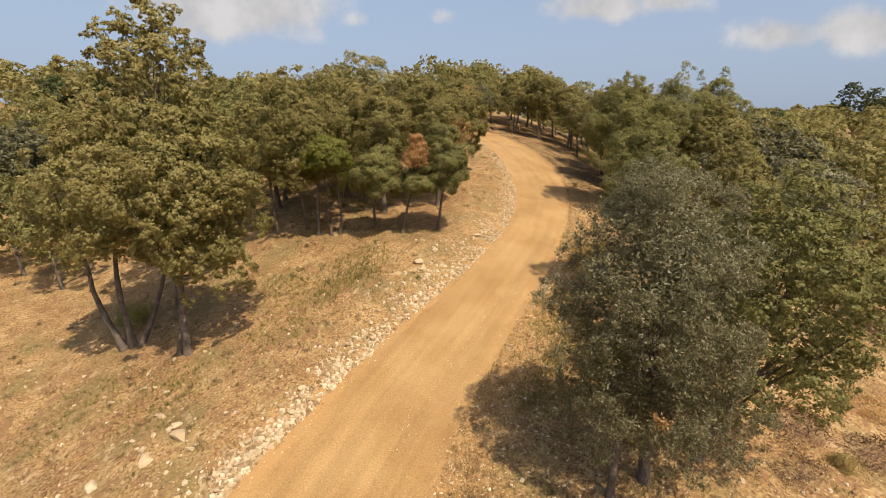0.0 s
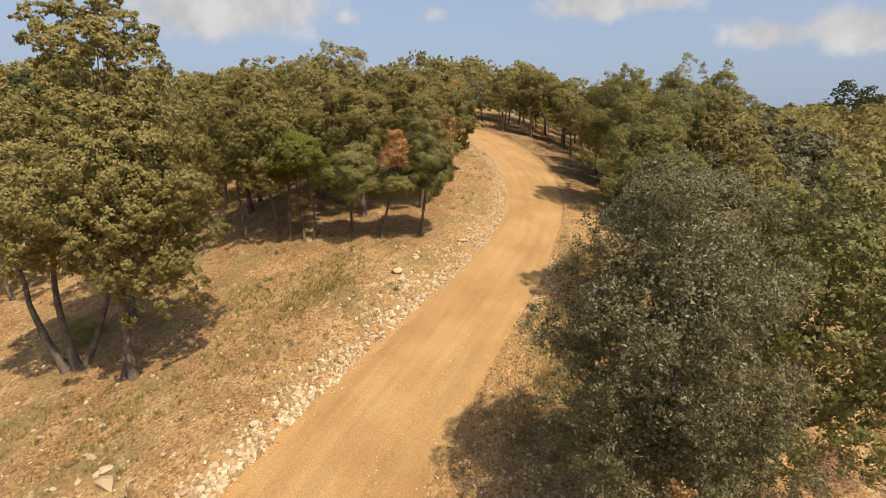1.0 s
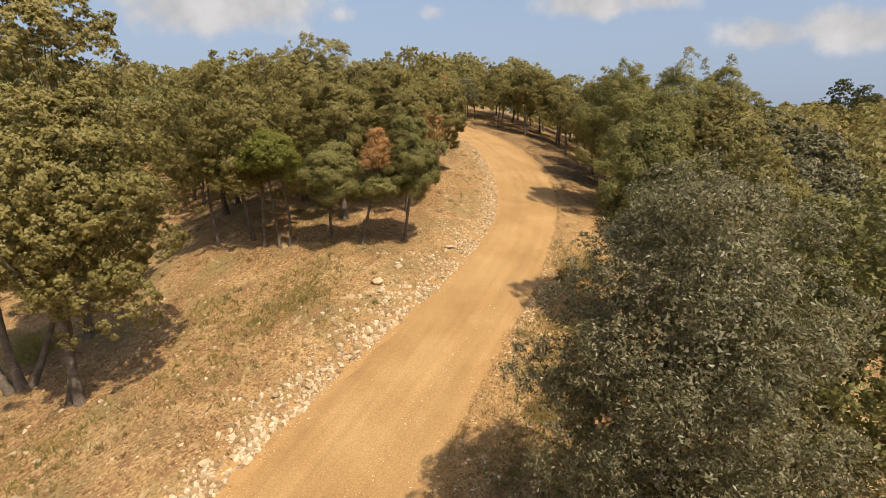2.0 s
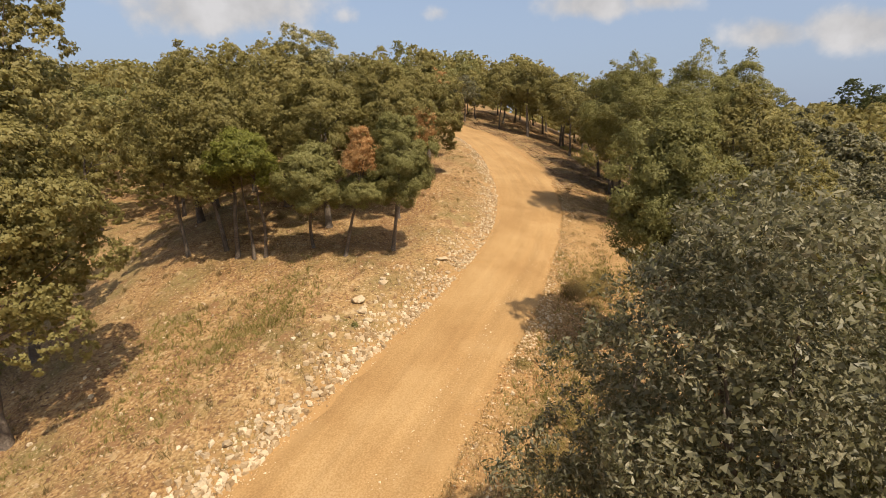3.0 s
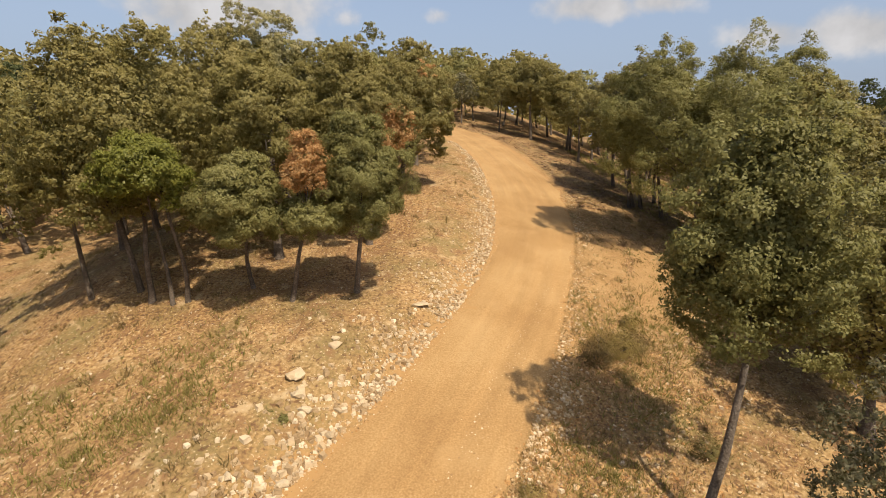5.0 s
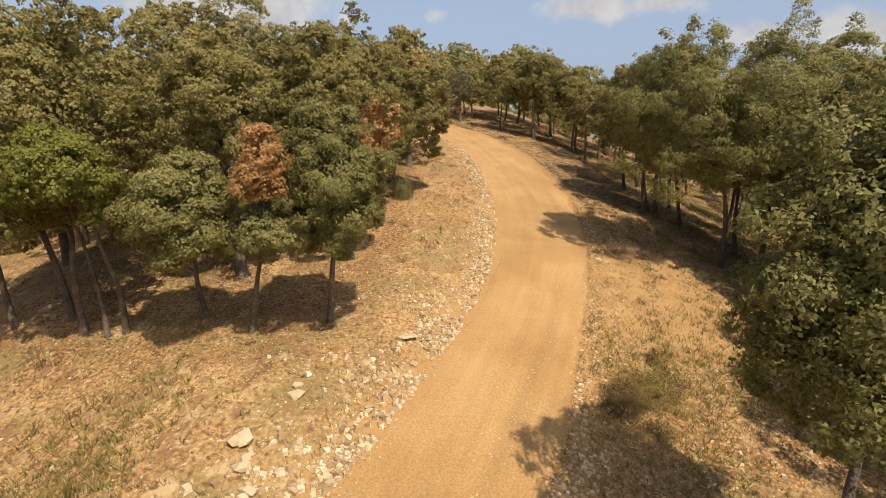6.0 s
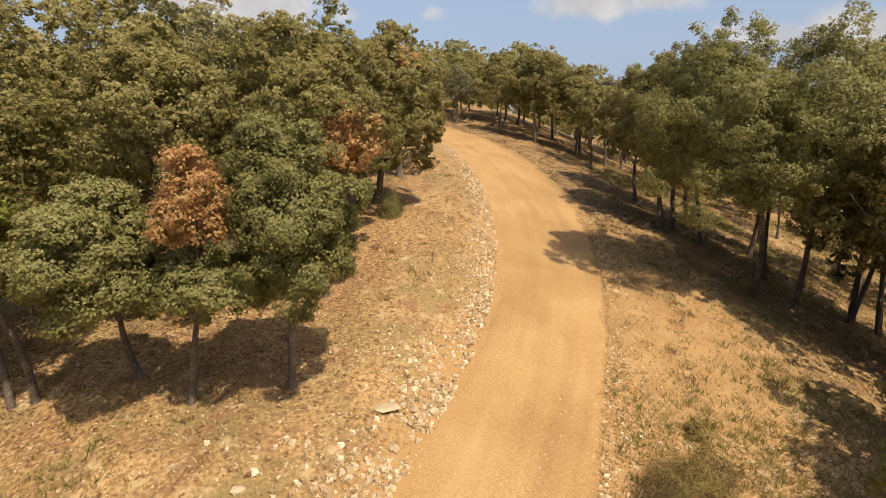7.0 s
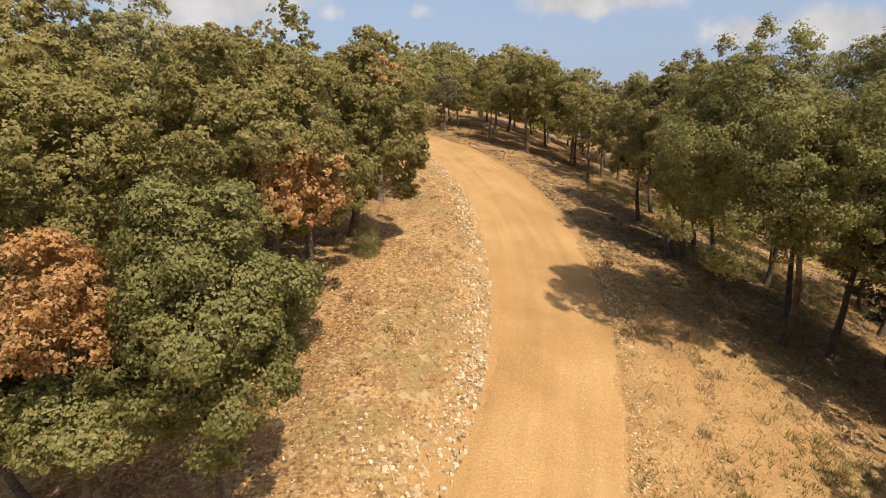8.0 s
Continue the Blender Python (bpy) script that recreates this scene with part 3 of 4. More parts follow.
tree("oak_tree", -1.98, 23.05, 2.85, 0.8, 1.95, 34000, 0.054, 24, M_green, "small oak sapling with rust-brown withered top and green lower leaves", centre=(0.75, -0.5), trunk_r=0.08, lobes=44, lobe=0.3, sprig=20, tuft=0.12, bend=0.5, more=((0.86, -0.9, 3.85, 0.42, 0.75, M_brown), (0.75, -0.8, 3.4, 0.48, 0.42, M_brown)))
tree("oak_tree", -0.3, 23.5, 4.95, 0.98, 1.5, 68000, 0.052, 25, M_green, "round dark-green young oak beside the withered sapling", centre=(0.38, -0.7), trunk_r=0.08, lobes=90, lobe=0.23, core=6000, top=0.6, tuft=0.14, sprig=24)
tree("oak_tree", -3.2, 23.8, 3.9, 1.05, 1.4, 46000, 0.061, 26, M_green, "low spreading young oak with green leaves", centre=(0.3, -1.3), bend=2.0, trunk_r=0.07, lobes=70, core=6000)
tree("oak_tree", -0.35, 26.8, 6.3, 1.7, 2.2, 76000, 0.067, 32, M_oak, "olive-green oak with a withered brown bough at the wood's edge", centre=(-0.1, -0.4), trunk_r=0.11, lobes=120, lobe=0.2, shoots=2, core=3000, more=((1.3, -0.8, 3.9, 0.75, 0.7, None),), extra=((M_brown, 322, 0.34, 0.5),))
tree("oak_tree", -3.0, 25.5, 6.2, 1.8, 2.0, 56000, 0.071, 36, M_oak, OAK, lobes=90, lobe=0.2, core=2500)
tree("oak_tree", -1.9, 31.0, 6.3, 2.3, 1.2, 34000, 0.107, 27, M_oak, OAK, lobes=90, shoots=3)
tree("oak_tree", 0.2, 33.0, 5.8, 1.6, 0.6, 41000, 0.086, 28, M_oak, "oak with patches of withered brown leaves at the wood's edge", centre=(0.8, -1.0), lobes=90, lobe=0.2, core=1500, extra=((M_brown, 300, 0.85, 0.45), (M_brown, 210, 0.35, 0.35)))
tree("oak_tree", 0.8, 36.6, 6.4, 1.9, 0.9, 26000, 0.102, 31, M_oak, OAK, lobes=80, extra=((M_brown, 290, 0.7, 0.3),))
# the thinned wood below the track
THIN = "slim oak with a bare trunk in the thinned wood"
for k, (x, y, H, R, b, cx, cy, m) in enumerate(((13.7, 29.9, 8.5, 2.3, 2.3, -0.9, -1.2, M_green), (12.3, 29.9, 8.0, 2.0, 2.4, -2.4, -1.3, M_green), (16.0, 30.5, 9.2, 2.2, 2.8, -0.6, -0.6, M_green),
                                                (13.0, 34.6, 7.4, 1.8, 2.2, -0.6, -0.4, M_oak), (12.3, 35.6, 7.2, 1.5, 2.2, -0.5, 0.0, M_holm), (11.6, 35.2, 6.8, 1.4, 2.2, -0.7, -0.3, M_oak),
                                                (16.9, 30.2, 7.6, 2.0, 2.4, 0, 0, M_holm), (15.4, 35.2, 7.2, 1.9, 2.2, 0, 0, M_oak), (18.6, 33.6, 7.8, 2.1, 2.4, 0, 0, M_oak), (12.3, 39.8, 6.6, 1.8, 1.5, 0, 0, M_oak), (14.0, 38.0, 7.0, 1.8, 2.0, 0, 0, M_holm), (15.3, 28.0, 7.0, 2.2, 1.8, 0, 0, M_holm), (14.2, 32.2, 6.8, 1.7, 2.4, 0, 0, M_oak), (9.3, 51.0, 6.2, 1.8, 2.2, 0, 0, M_oak), (12.0, 50.5, 5.8, 1.9, 2.0, 0, 0, M_oak), (13.6, 49.0, 5.6, 1.8, 2.0, 0, 0, M_holm), (7.8, 57.5, 6.0, 1.9, 2.0, 0, 0, M_oak))):
    tree("oak_tree", x, y, H, R, b, 66000 if k < 3 else 30000 if k < 6 else 17000, 0.066 if k < 3 else 0.092 if k < 6 else 0.125, 40 + k, m, THIN, centre=(cx, cy), lobes=90, lobe=0.2, core=7000 if k < 3 else 1500, shoots=6, tuft=0.17 if k < 6 else 0.22, trunk_r=0.095, bend=1.5, stems=((0, 0), (0.35, 0.25)) if k % 3 == 2 else ((0, 0),), group="oaks of the thinned wood")

# ---- the wood all round ----
wood_rng = np.random.default_rng(5)
DENSE_LABEL, THIN_LABEL = "oak in the dense wood, olive-green", "bare-trunked oak in the thinned wood"
dense = [tree("oak_tree", x, y, 7.4, 2.6, 0.9, 6200, 0.20, 60 + k, m, DENSE_LABEL, lobes=60, lobe=0.24, shoots=2, tuft=0.26, sprig=14, limbs=5, trunk_r=0.13, group="oaks of the dense wood")
         for k, (x, y, m) in enumerate(((-9.6, 30.6, M_oak), (-17.5, 33.5, M_oak), (-5.6, 33.5, M_green)))]
dense_far = [tree("oak_tree", x, y, 7.4, 2.6, 0.9, 3400, 0.30, 65 + k, m, DENSE_LABEL, lobes=50, lobe=0.26, tuft=0.38, sprig=12, limbs=3, trunk_r=0.13, group="oaks of the dense wood")
             for k, (x, y, m) in enumerate(((-30.0, 50.0, M_oak), (-22.0, 56.0, M_green), (32.0, 40.0, M_oak)))]
thin = [tree("oak_tree", x, y, 6.4, 2.0, 1.9, 8000, 0.155, 70 + k, m, THIN_LABEL, lobes=50, lobe=0.26, shoots=2, tuft=0.2, sprig=16, limbs=5, trunk_r=0.11, group="oaks of the thinned wood")
        for k, (x, y, m) in enumerate(((16.2, 45.0, M_oak), (9.8, 54.0, M_oak), (12.8, 60.0, M_holm)))]
TAKEN = [(o.location.x, o.location.y, 2.4) for o in scene.objects if o.name.startswith("oak_tree") and o.parent is None]


def free_spot(x, y, gap):
    if any((x - a) ** 2 + (y - b) ** 2 < gap * gap for a, b, _ in TAKEN):
        return False
    d = x - float(road_x(y))
    if y < 72 and (-4.2 < d < (7.0 if 35 < y < 50 else 5.0) if y < 53 else abs(d) < 3.8):
        return False
    if y < 20 and -17 < x < 21 or y < 26 and 8 < x < 19 or y < 30 and -2 < d < 8.5:
        return False
    if y < 40 and abs(x - (1.4 - 0.64 * (y - 5.3))) < 1.6:      # a bare lane through the wood
        return False
    if y < 26 and -13 < x < 0 or y < 31 and -19 < x < -10:
        return False
    return True


def thinned(x, y):
    return x > float(road_x(y)) + 3 and 36 < y < 56 and x < 34


placed = 0
for _ in range(9000):
    x, y = wood_rng.uniform(-62, 48), wood_rng.uniform(2, 66)
    if y < 24 and x < -13 or y < 9 or math.hypot(x - 3, y) > 70:
        continue
    open_wood = thinned(x, y)
    if abs(x - 3) > 0.98 * (y + 4) + 7 or not free_spot(x, y, (3.1 if y < 48 else 2.7) if open_wood else 3.2 if y < 56 else 2.7) or placed >= 236:
        continue
    src = thin[wood_rng.integers(len(thin))] if open_wood else (dense if math.hypot(x - 2, y - 12) < 30 else dense_far)[wood_rng.integers(3)]
    sc = wood_rng.uniform(0.66, 0.88) if x < 3 and y < 70 or x > 17 and y < 45 else wood_rng.uniform(0.75, 1.0)
    if -7 < x < 9 and y > 40:
        sc *= 0.8
    if x < -36 and y > 50:
        sc = min(sc, 0.62)
    copy_thing(src, Matrix.Translation((x, y, float(height(x, y)) - 0.05)) @ Matrix.Rotation(wood_rng.uniform(0, 6.28), 4, "Z") @ Matrix.Diagonal((sc * wood_rng.uniform(0.9, 1.1), sc, sc * wood_rng.uniform(0.85, 1.08), 1)))
    TAKEN.append((x, y, 2.4)); placed += 1

# far wood on the slopes: crowns of leaf clumps, too many to count
pieces_c, pieces_d, pieces_s = [], [], []
far_rng = np.random.default_rng(8)
n_far = 0
for _ in range(9000):
    x, y = far_rng.uniform(-170, 330), far_rng.uniform(-10, 330)
    r0 = math.hypot(x, y)
    if math.hypot(x - 3, y) < 70 or y < 80 and abs(x - float(road_x(y))) < 4 or abs(x - 3) > 1.0 * (y + 4) + 12 or n_far > 1050:
        continue
    if far_rng.random() > min(1.0, (110 / r0) ** 1.2):
        continue
    z = float(height(x, y))
    h, r = far_rng.uniform(5.0, 7.6), far_rng.uniform(2.2, 3.4)
    n = int(min(210, 15000 / r0)) + 14
    d = unit(far_rng, n)
    d[:, 2] = np.abs(d[:, 2]) * 1.1 - 0.25
    c = np.array([x, y, z + h * 0.52]) + d * far_rng.uniform(0.8, 1.08, (n, 1)) * np.array([r, r, h * 0.5])
    pieces_c.append(c); pieces_d.append(d); pieces_s.append(np.full((n, 1), 0.16 + r0 * 0.0062)); n_far += 1
pc, pd, ps = np.concatenate(pieces_c), np.concatenate(pieces_d), np.concatenate(pieces_s)
v, f = leaves(pc, pd, 1.0, far_rng, corners=3)
v = (v.reshape(-1, 3, 3) - pc[:, None]) * ps[:, None] + pc[:, None]
far_wood = link_mesh("far_wood", v.reshape(-1, 3), f, M_oak, False)
tagged(far_wood, "distant oak wood covering the hills", "wood", kind="stuff")

# pines standing out on the skyline
for k, (x, y, H, R) in enumerate(((98, 128, 13, 3.6), (106, 131, 11, 3.2), (120, 122, 11, 3.4), (77, 122, 7.0, 3.0), (-47.5, 64, 6.2, 2.0), (-45, 62, 5.6, 1.8), (-42.5, 66, 6.2, 1.6))):
    tree("pine_tree", x, y, H, R, H * 0.3, 4600, 0.32, 90 + k, M_pine, "dark-green pine rising above the oak wood", lobes=60, lobe=0.26, limbs=5, trunk_r=0.16, top=2.0, tuft=0.4, sprig=16)
tree("pine_tree", -0.3, 28.9, 5.6, 1.35, 1.6, 29000, 0.081, 97, M_green, "cone-shaped green conifer rising above the oaks", lobes=90, lobe=0.2, top=1.4, trunk_r=0.12, more=((0, 0, 5.4, 0.8, 0.9, None), (0, 0, 6.3, 0.42, 0.75, None)))

# ---- stones ----
def rock_mesh(name, seed, mat):
    """An angular, flattened stone about 1 m across."""
    rng = np.random.default_rng(seed)
    bm = bmesh.new()
    bmesh.ops.create_icosphere(bm, subdivisions=1, radius=0.5)
    cuts = [(unit(rng, 1)[0], rng.uniform(0.26, 0.4)) for _ in range(7)]
    for vert in bm.verts:
        c = np.array(vert.co)
        c += rng.normal(0, 0.035, 3)
        for nrm, dist in cuts:
            over = c @ nrm - dist
            if over > 0:
                c = c - nrm * over
        vert.co = Vector(c * np.array([1.15, 0.9, 0.62]))
    me = bpy.data.meshes.new(name)
    bm.to_mesh(me); bm.free()
    me.materials.append(mat)
    return me


stone_meshes = [rock_mesh("stone", 200 + k, M_stone) for k in range(9)]
stone_rng = np.random.default_rng(17)


def stone(x, y, size, label="pale angular limestone block on the dry verge", flat=1.0):
    ob = new("stone", stone_meshes[stone_rng.integers(len(stone_meshes))])
    ob.matrix_world = Matrix.Translation((x, y, float(height(x, y)) + size * 0.12 * flat)) @ Euler((stone_rng.uniform(-.3, .3), stone_rng.uniform(-.3, .3), stone_rng.uniform(0, 6.3))).to_matrix().to_4x4() @ Matrix.Diagonal((size, size * stone_rng.uniform(0.75, 1.1), size * flat, 1))
    return tagged(ob, label, "stone", "stones along the track")


for x, y, size in ((-6.85, 11.7, 0.62), (-7.35, 11.0, 0.40), (-7.15, 12.2, 0.34), (-6.3, 11.2, 0.3), (-0.35, 20.8, 0.34), (-0.95, 19.8, 0.46), (-3.0, 14.75, 0.30), (-1.06, 19.76, 0.36), (-0.82, 19.35, 0.34), (-0.6, 19.0, 0.36), (-0.39, 21.1, 0.22), (-1.72, 16.6, 0.30), (-2.4, 15.9, 0.26), (-1.5, 17.4, 0.24)):
    stone(x, y, size)
for x, y, size in ((-9.4, 14.5, 0.22), (-9.0, 14.4, 0.16), (-8.4, 14.0, 0.2), (-10.3, 14.2, 0.26), (-10.8, 14.6, 0.16), (-10.5, 13.9, 0.2), (-9.8, 13.6, 0.14), (-7.9, 12.8, 0.3), (-8.2, 13.0, 0.2), (-7.4, 11.1, 0.42), (-7.7, 11.5, 0.26), (-8.3, 12.0, 0.2), (-7.7, 12.0, 0.26), (-7.3, 12.1, 0.3), (-5.5, 10.2, 0.24), (-5.0, 10.3, 0.22), (-8.5, 10.6, 0.4), (-11.9, 14.7, 0.16), (-5.8, 12.2, 0.2), (-10.8, 15.8, 0.14), (-16.3, 17.7, 0.14), (-6.2, 11.3, 0.18), (-4.8, 11.1, 0.22), (-5.9, 10.1, 0.2), (-9.1, 15.8, 0.18)):
    stone(x, y, size, "pale limestone lying on the dry slope")
stone(1.5, 23.0, 0.55, "flat limestone ledge jutting out of the bank", 0.45)
for _ in range(230):
    y = 7.5 + 30 * stone_rng.random() ** 1.25
    d = -float(left_width(y)) - 0.12 - abs(stone_rng.normal(0, 0.34))
    stone(float(road_x(y)) + d, y, (0.09 + 0.20 * stone_rng.random() ** 2.0) * float(np.interp(y, [18, 25], [1.0, 0.6])), "small pale limestone along the edge of the track")


def scattered(name, n, place, size_lo, size_hi, mat, label, seed, flat=0.75, blocky=False, lift=0.0):
    """n small angular stones, joined."""
    rng = np.random.default_rng(seed)
    x, y = place(rng, n)
    z = height(x, y)
    n = len(x)
    base = np.array([[1, 0, 0], [0, 1, 0], [-1, 0, 0], [0, -1, 0], [0, 0, 1], [0, 0, -1]], float)
    s = ((size_lo + (size_hi - size_lo) * rng.random(n) ** 2.6) * np.interp(y, [18, 25], [1.0, 0.62]))[:, None, None] * 0.5
    f = np.array([[0, 1, 4], [1, 2, 4], [2, 3, 4], [3, 0, 4], [1, 0, 5], [2, 1, 5], [3, 2, 5], [0, 3, 5]])
    if blocky:
        base = np.array([[-1, -1, -1], [1, -1, -1], [1, 1, -1], [-1, 1, -1], [-0.7, -0.7, 1], [0.7, -0.7, 1], [0.7, 0.7, 1], [-0.7, 0.7, 1]]) * 0.68
        f = np.array([[4, 5, 6], [4, 6, 7], [0, 1, 5], [0, 5, 4], [1, 2, 6], [1, 6, 5], [2, 3, 7], [2, 7, 6], [3, 0, 4], [3, 4, 7]])
    m = len(base)
    v = base[None] * (1 + rng.uniform(-0.3, 0.3, (n, m, 1))) * rng.uniform(0.7, 1.2, (n, 1, 3)) + rng.uniform(-0.2, 0.2, (n, m, 3))
    ang = rng.uniform(0, 6.3, n)
    c, q = np.cos(ang)[:, None], np.sin(ang)[:, None]
    v = np.stack([v[..., 0] * c - v[..., 1] * q, v[..., 0] * q + v[..., 1] * c, v[..., 2] * flat], -1) * s
    v = v + np.stack([x, y, z + lift + s[:, 0, 0] * 0.15], -1)[:, None, :]
    f = (f[None] + m * np.arange(n)[:, None, None]).reshape(-1, 3)
    return tagged(link_mesh(name, v.reshape(-1, 3), f, mat, False), label, "stones", kind="stuff")


def berm(rng, n):
    y = 5 + 40 * rng.random(n * 3) ** 1.3
    x = road_x(y) - left_width(y) - 0.02 - np.abs(rng.normal(0, 0.55, n * 3)) * np.interp(y, [13, 18, 27, 33], [0.75, 1.25, 1.25, 0.75]) * (1.0 + 0.6 * vnoise(y / 1.3, y * 0, 31))
    keep = vnoise(x / 0.7, y / 0.9, 37) + 0.8 * vnoise(x / 0.3, y / 0.3, 38) > rng.uniform(-1.2, 0.9, n * 3)
    return x[keep][:n], y[keep][:n]


def field(rng, n):
    x, y = rng.uniform(-16, 17, n * 3), 6 + 34 * rng.random(n * 3) ** 1.4 - rng.exponential(1.2, n * 3)
    d = x - road_x(y)
    keep = (np.abs(d) > half_width(y) + 0.1) & (vnoise(x / 1.4, y / 1.4, 33) + 0.6 * vnoise(x / 0.4, y / 0.4, 34) > rng.uniform(-1.2, 1.0, n * 3))
    return x[keep][:n], y[keep][:n]


def shoulder(rng, n):
    y = 5 + 40 * rng.random(n) ** 1.3
    side = np.where(rng.random(n) < 0.3, -1, 1)
    return road_x(y) + side * (np.where(side < 0, left_width(y), half_width(y)) - 0.15 + np.abs(rng.normal(0.0, 0.55, n))), y


def verge(rng, n):
    y = 8 + 26 * rng.random(n * 2) ** 1.1
    x = road_x(y) + half_width(y) - 0.1 + 6.0 * rng.random(n * 2) ** 1.5
    keep = vnoise(x / 1.1, y / 1.1, 35) + 0.7 * vnoise(x / 0.35, y / 0.35, 36) > rng.uniform(-1.5, 0.9, n * 2)
    return x[keep][:n], y[keep][:n]


def lower_edge(rng, n):
    y = 17 + 18 * rng.random(n * 3)
    x = road_x(y) + half_width(y) - 0.08 + np.abs(rng.normal(0.1, 0.42, n * 3))
    keep = vnoise(x / 0.6, y / 0.8, 47) + 0.7 * vnoise(x / 0.25, y / 0.25, 48) > rng.uniform(-1.1, 0.9, n * 3)
    return x[keep][:n], y[keep][:n]


def bank(rng, n):
    y = 16 + 20 * rng.random(n * 2)
    x = road_x(y) + half_width(y) - 0.25 + 4.6 * rng.random(n * 2) ** 1.3
    keep = vnoise(x / 0.9, y / 0.9, 45) + 0.7 * vnoise(x / 0.3, y / 0.3, 46) > rng.uniform(-1.4, 0.8, n * 2)
    return x[keep][:n], y[keep][:n]


def on_track(rng, n):
    y = 5 + 35 * rng.random(n) ** 1.5
    return road_x(y) + half_width(y) * np.where(rng.random(n) < 0.3, rng.normal(-1.0, 0.08, n) * left_width(y) / half_width(y), np.where(rng.random(n) < 0.6, rng.normal(1.02, 0.13, n), rng.normal(0.45, 0.16, n))), y


scattered("rubble", 13500, berm, 0.03, 0.22, M_pale, "pale limestone rubble heaped along the track's upper edge", 301, blocky=True)
scattered("loose_stones", 6000, field, 0.02, 0.16, M_pale, "small limestone scattered over the dry slope", 302, blocky=True)
scattered("pebbles", 6500, verge, 0.02, 0.11, M_gravel, "broken limestone and grit on the track's lower verge", 304)
scattered("edge_rubble", 4000, lower_edge, 0.025, 0.15, M_gravel, "broken ochre limestone along the track's lower edge", 307, blocky=True)
scattered("fine_gravel", 9500, on_track, 0.015, 0.065, M_gravel, "fine loose gravel along the edges of the track", 305, lift=0.012)
scattered("bank_gravel", 8500, bank, 0.025, 0.12, M_grit, "ochre gravel and clods on the washed-out bank", 306, flat=0.6)
scattered("gravel", 8000, shoulder, 0.02, 0.075, M_grit, "ochre gravel thrown to the shoulders of the track", 303)


# ---- dry grass, litter ----
def grass(name, n, place, lo, hi, mat, label, seed, blades=5, wide=0.035, broad=0.045):
    rng = np.random.default_rng(seed)
    x, y = place(rng, n)
    n = len(x)
    hgt = (lo + (hi - lo) * rng.random(n) ** 2)
    bx = np.repeat(x, blades) + rng.normal(0, wide, n * blades)
    by = np.repeat(y, blades) + rng.normal(0, wide, n * blades)
    bz = height(bx, by)
    h = np.repeat(hgt, blades) * rng.uniform(0.6, 1.2, n * blades)
    a = rng.uniform(0, 6.3, n * blades)
    w = 0.005 + broad * h
    lean = rng.uniform(0.2, 1.1, n * blades) * h
    b2 = rng.uniform(0, 6.3, n * blades)
    p = np.stack([bx, by, bz - 0.01], -1)
    side = np.stack([np.cos(a), np.sin(a), a * 0], -1) * w[:, None]
    tip = p + np.stack([np.cos(b2) * lean, np.sin(b2) * lean, h], -1)
    v = np.stack([p - side, p + side, tip], 1).reshape(-1, 3)
    return tagged(link_mesh(name, v, np.arange(len(v)).reshape(-1, 3), mat, False), label, "grass", kind="stuff")


def meadow(rng, n):
    x, y = rng.uniform(-18, 20, n * 4), 6 + 36 * rng.random(n * 4) ** 1.5 - rng.exponential(1.4, n * 4)
    d = x - road_x(y)
    keep = (np.abs(d) > half_width(y) + 0.25) & (vnoise(x / 2.2, y / 2.2, 41) + 0.7 * vnoise(x / 0.6, y / 0.6, 42) > rng.uniform(-1.0, 1.1, n * 4))
    return x[keep][:n], y[keep][:n]


grass("verge_grass", 15000, verge, 0.03, 0.12, M_straw, "short dry grass and weeds on the track's lower verge", 313)
grass("dry_grass", 36000, meadow, 0.03, 0.15, M_straw, "short straw-coloured grass on the stony slope", 311, blades=4)


grass("grass_tufts", 1500, meadow, 0.07, 0.20, M_tuft, "dull olive and brown grass tufts on the stony slope", 314, blades=30, wide=0.075, broad=0.022)


def green_patches(rng, n):
    k = np.array([(4.6, 15.4, 0.9), (5.4, 17.0, 0.9), (7.0, 20.6, 0.8), (2.9, 12.6, 0.6), (8.0, 23.6, 0.8), (6.6, 22.6, 0.9), (8.6, 22.4, 0.9), (9.8, 25.4, 0.9), (7.5, 15.0, 1.0), (3.7, 13.6, 0.7), (4.3, 15.8, 0.7), (4.9, 18.2, 0.6), (-5.6, 16.5, 0.9), (-4.4, 18.4, 0.7), (-3.4, 19.2, 0.6), (-8.3, 14.0, 0.8), (-11.5, 14.5, 1.2), (-3.6, 20.6, 1.0), (-6.5, 19.5, 0.8)])
    w = rng.integers(len(k), size=n)
    x, y = (k[w, :2] + rng.normal(0, 1, (n, 2)) * k[w, 2:] * 0.9).T
    keep = np.abs(x - road_x(y)) > half_width(y) + 0.15
    return x[keep], y[keep]


def wood_floor(rng, n):
    x, y = rng.uniform(12, 26, n * 3), rng.uniform(31, 52, n * 3)
    keep = (x - road_x(y) > 5.5) & (vnoise(x / 3.0, y / 3.0, 43) + 0.6 * vnoise(x / 0.8, y / 0.8, 44) > rng.uniform(-0.6, 0.9, n * 3))
    return x[keep][:n], y[keep][:n]


grass("woodland_grass", 13000, wood_floor, 0.06, 0.2, M_meadow, "short green grass on the floor of the thinned wood", 315, blades=5, wide=0.06)
grass("green_grass", 7000, green_patches, 0.05, 0.2, M_meadow, "yellow-green grass in patches on the verge", 312)


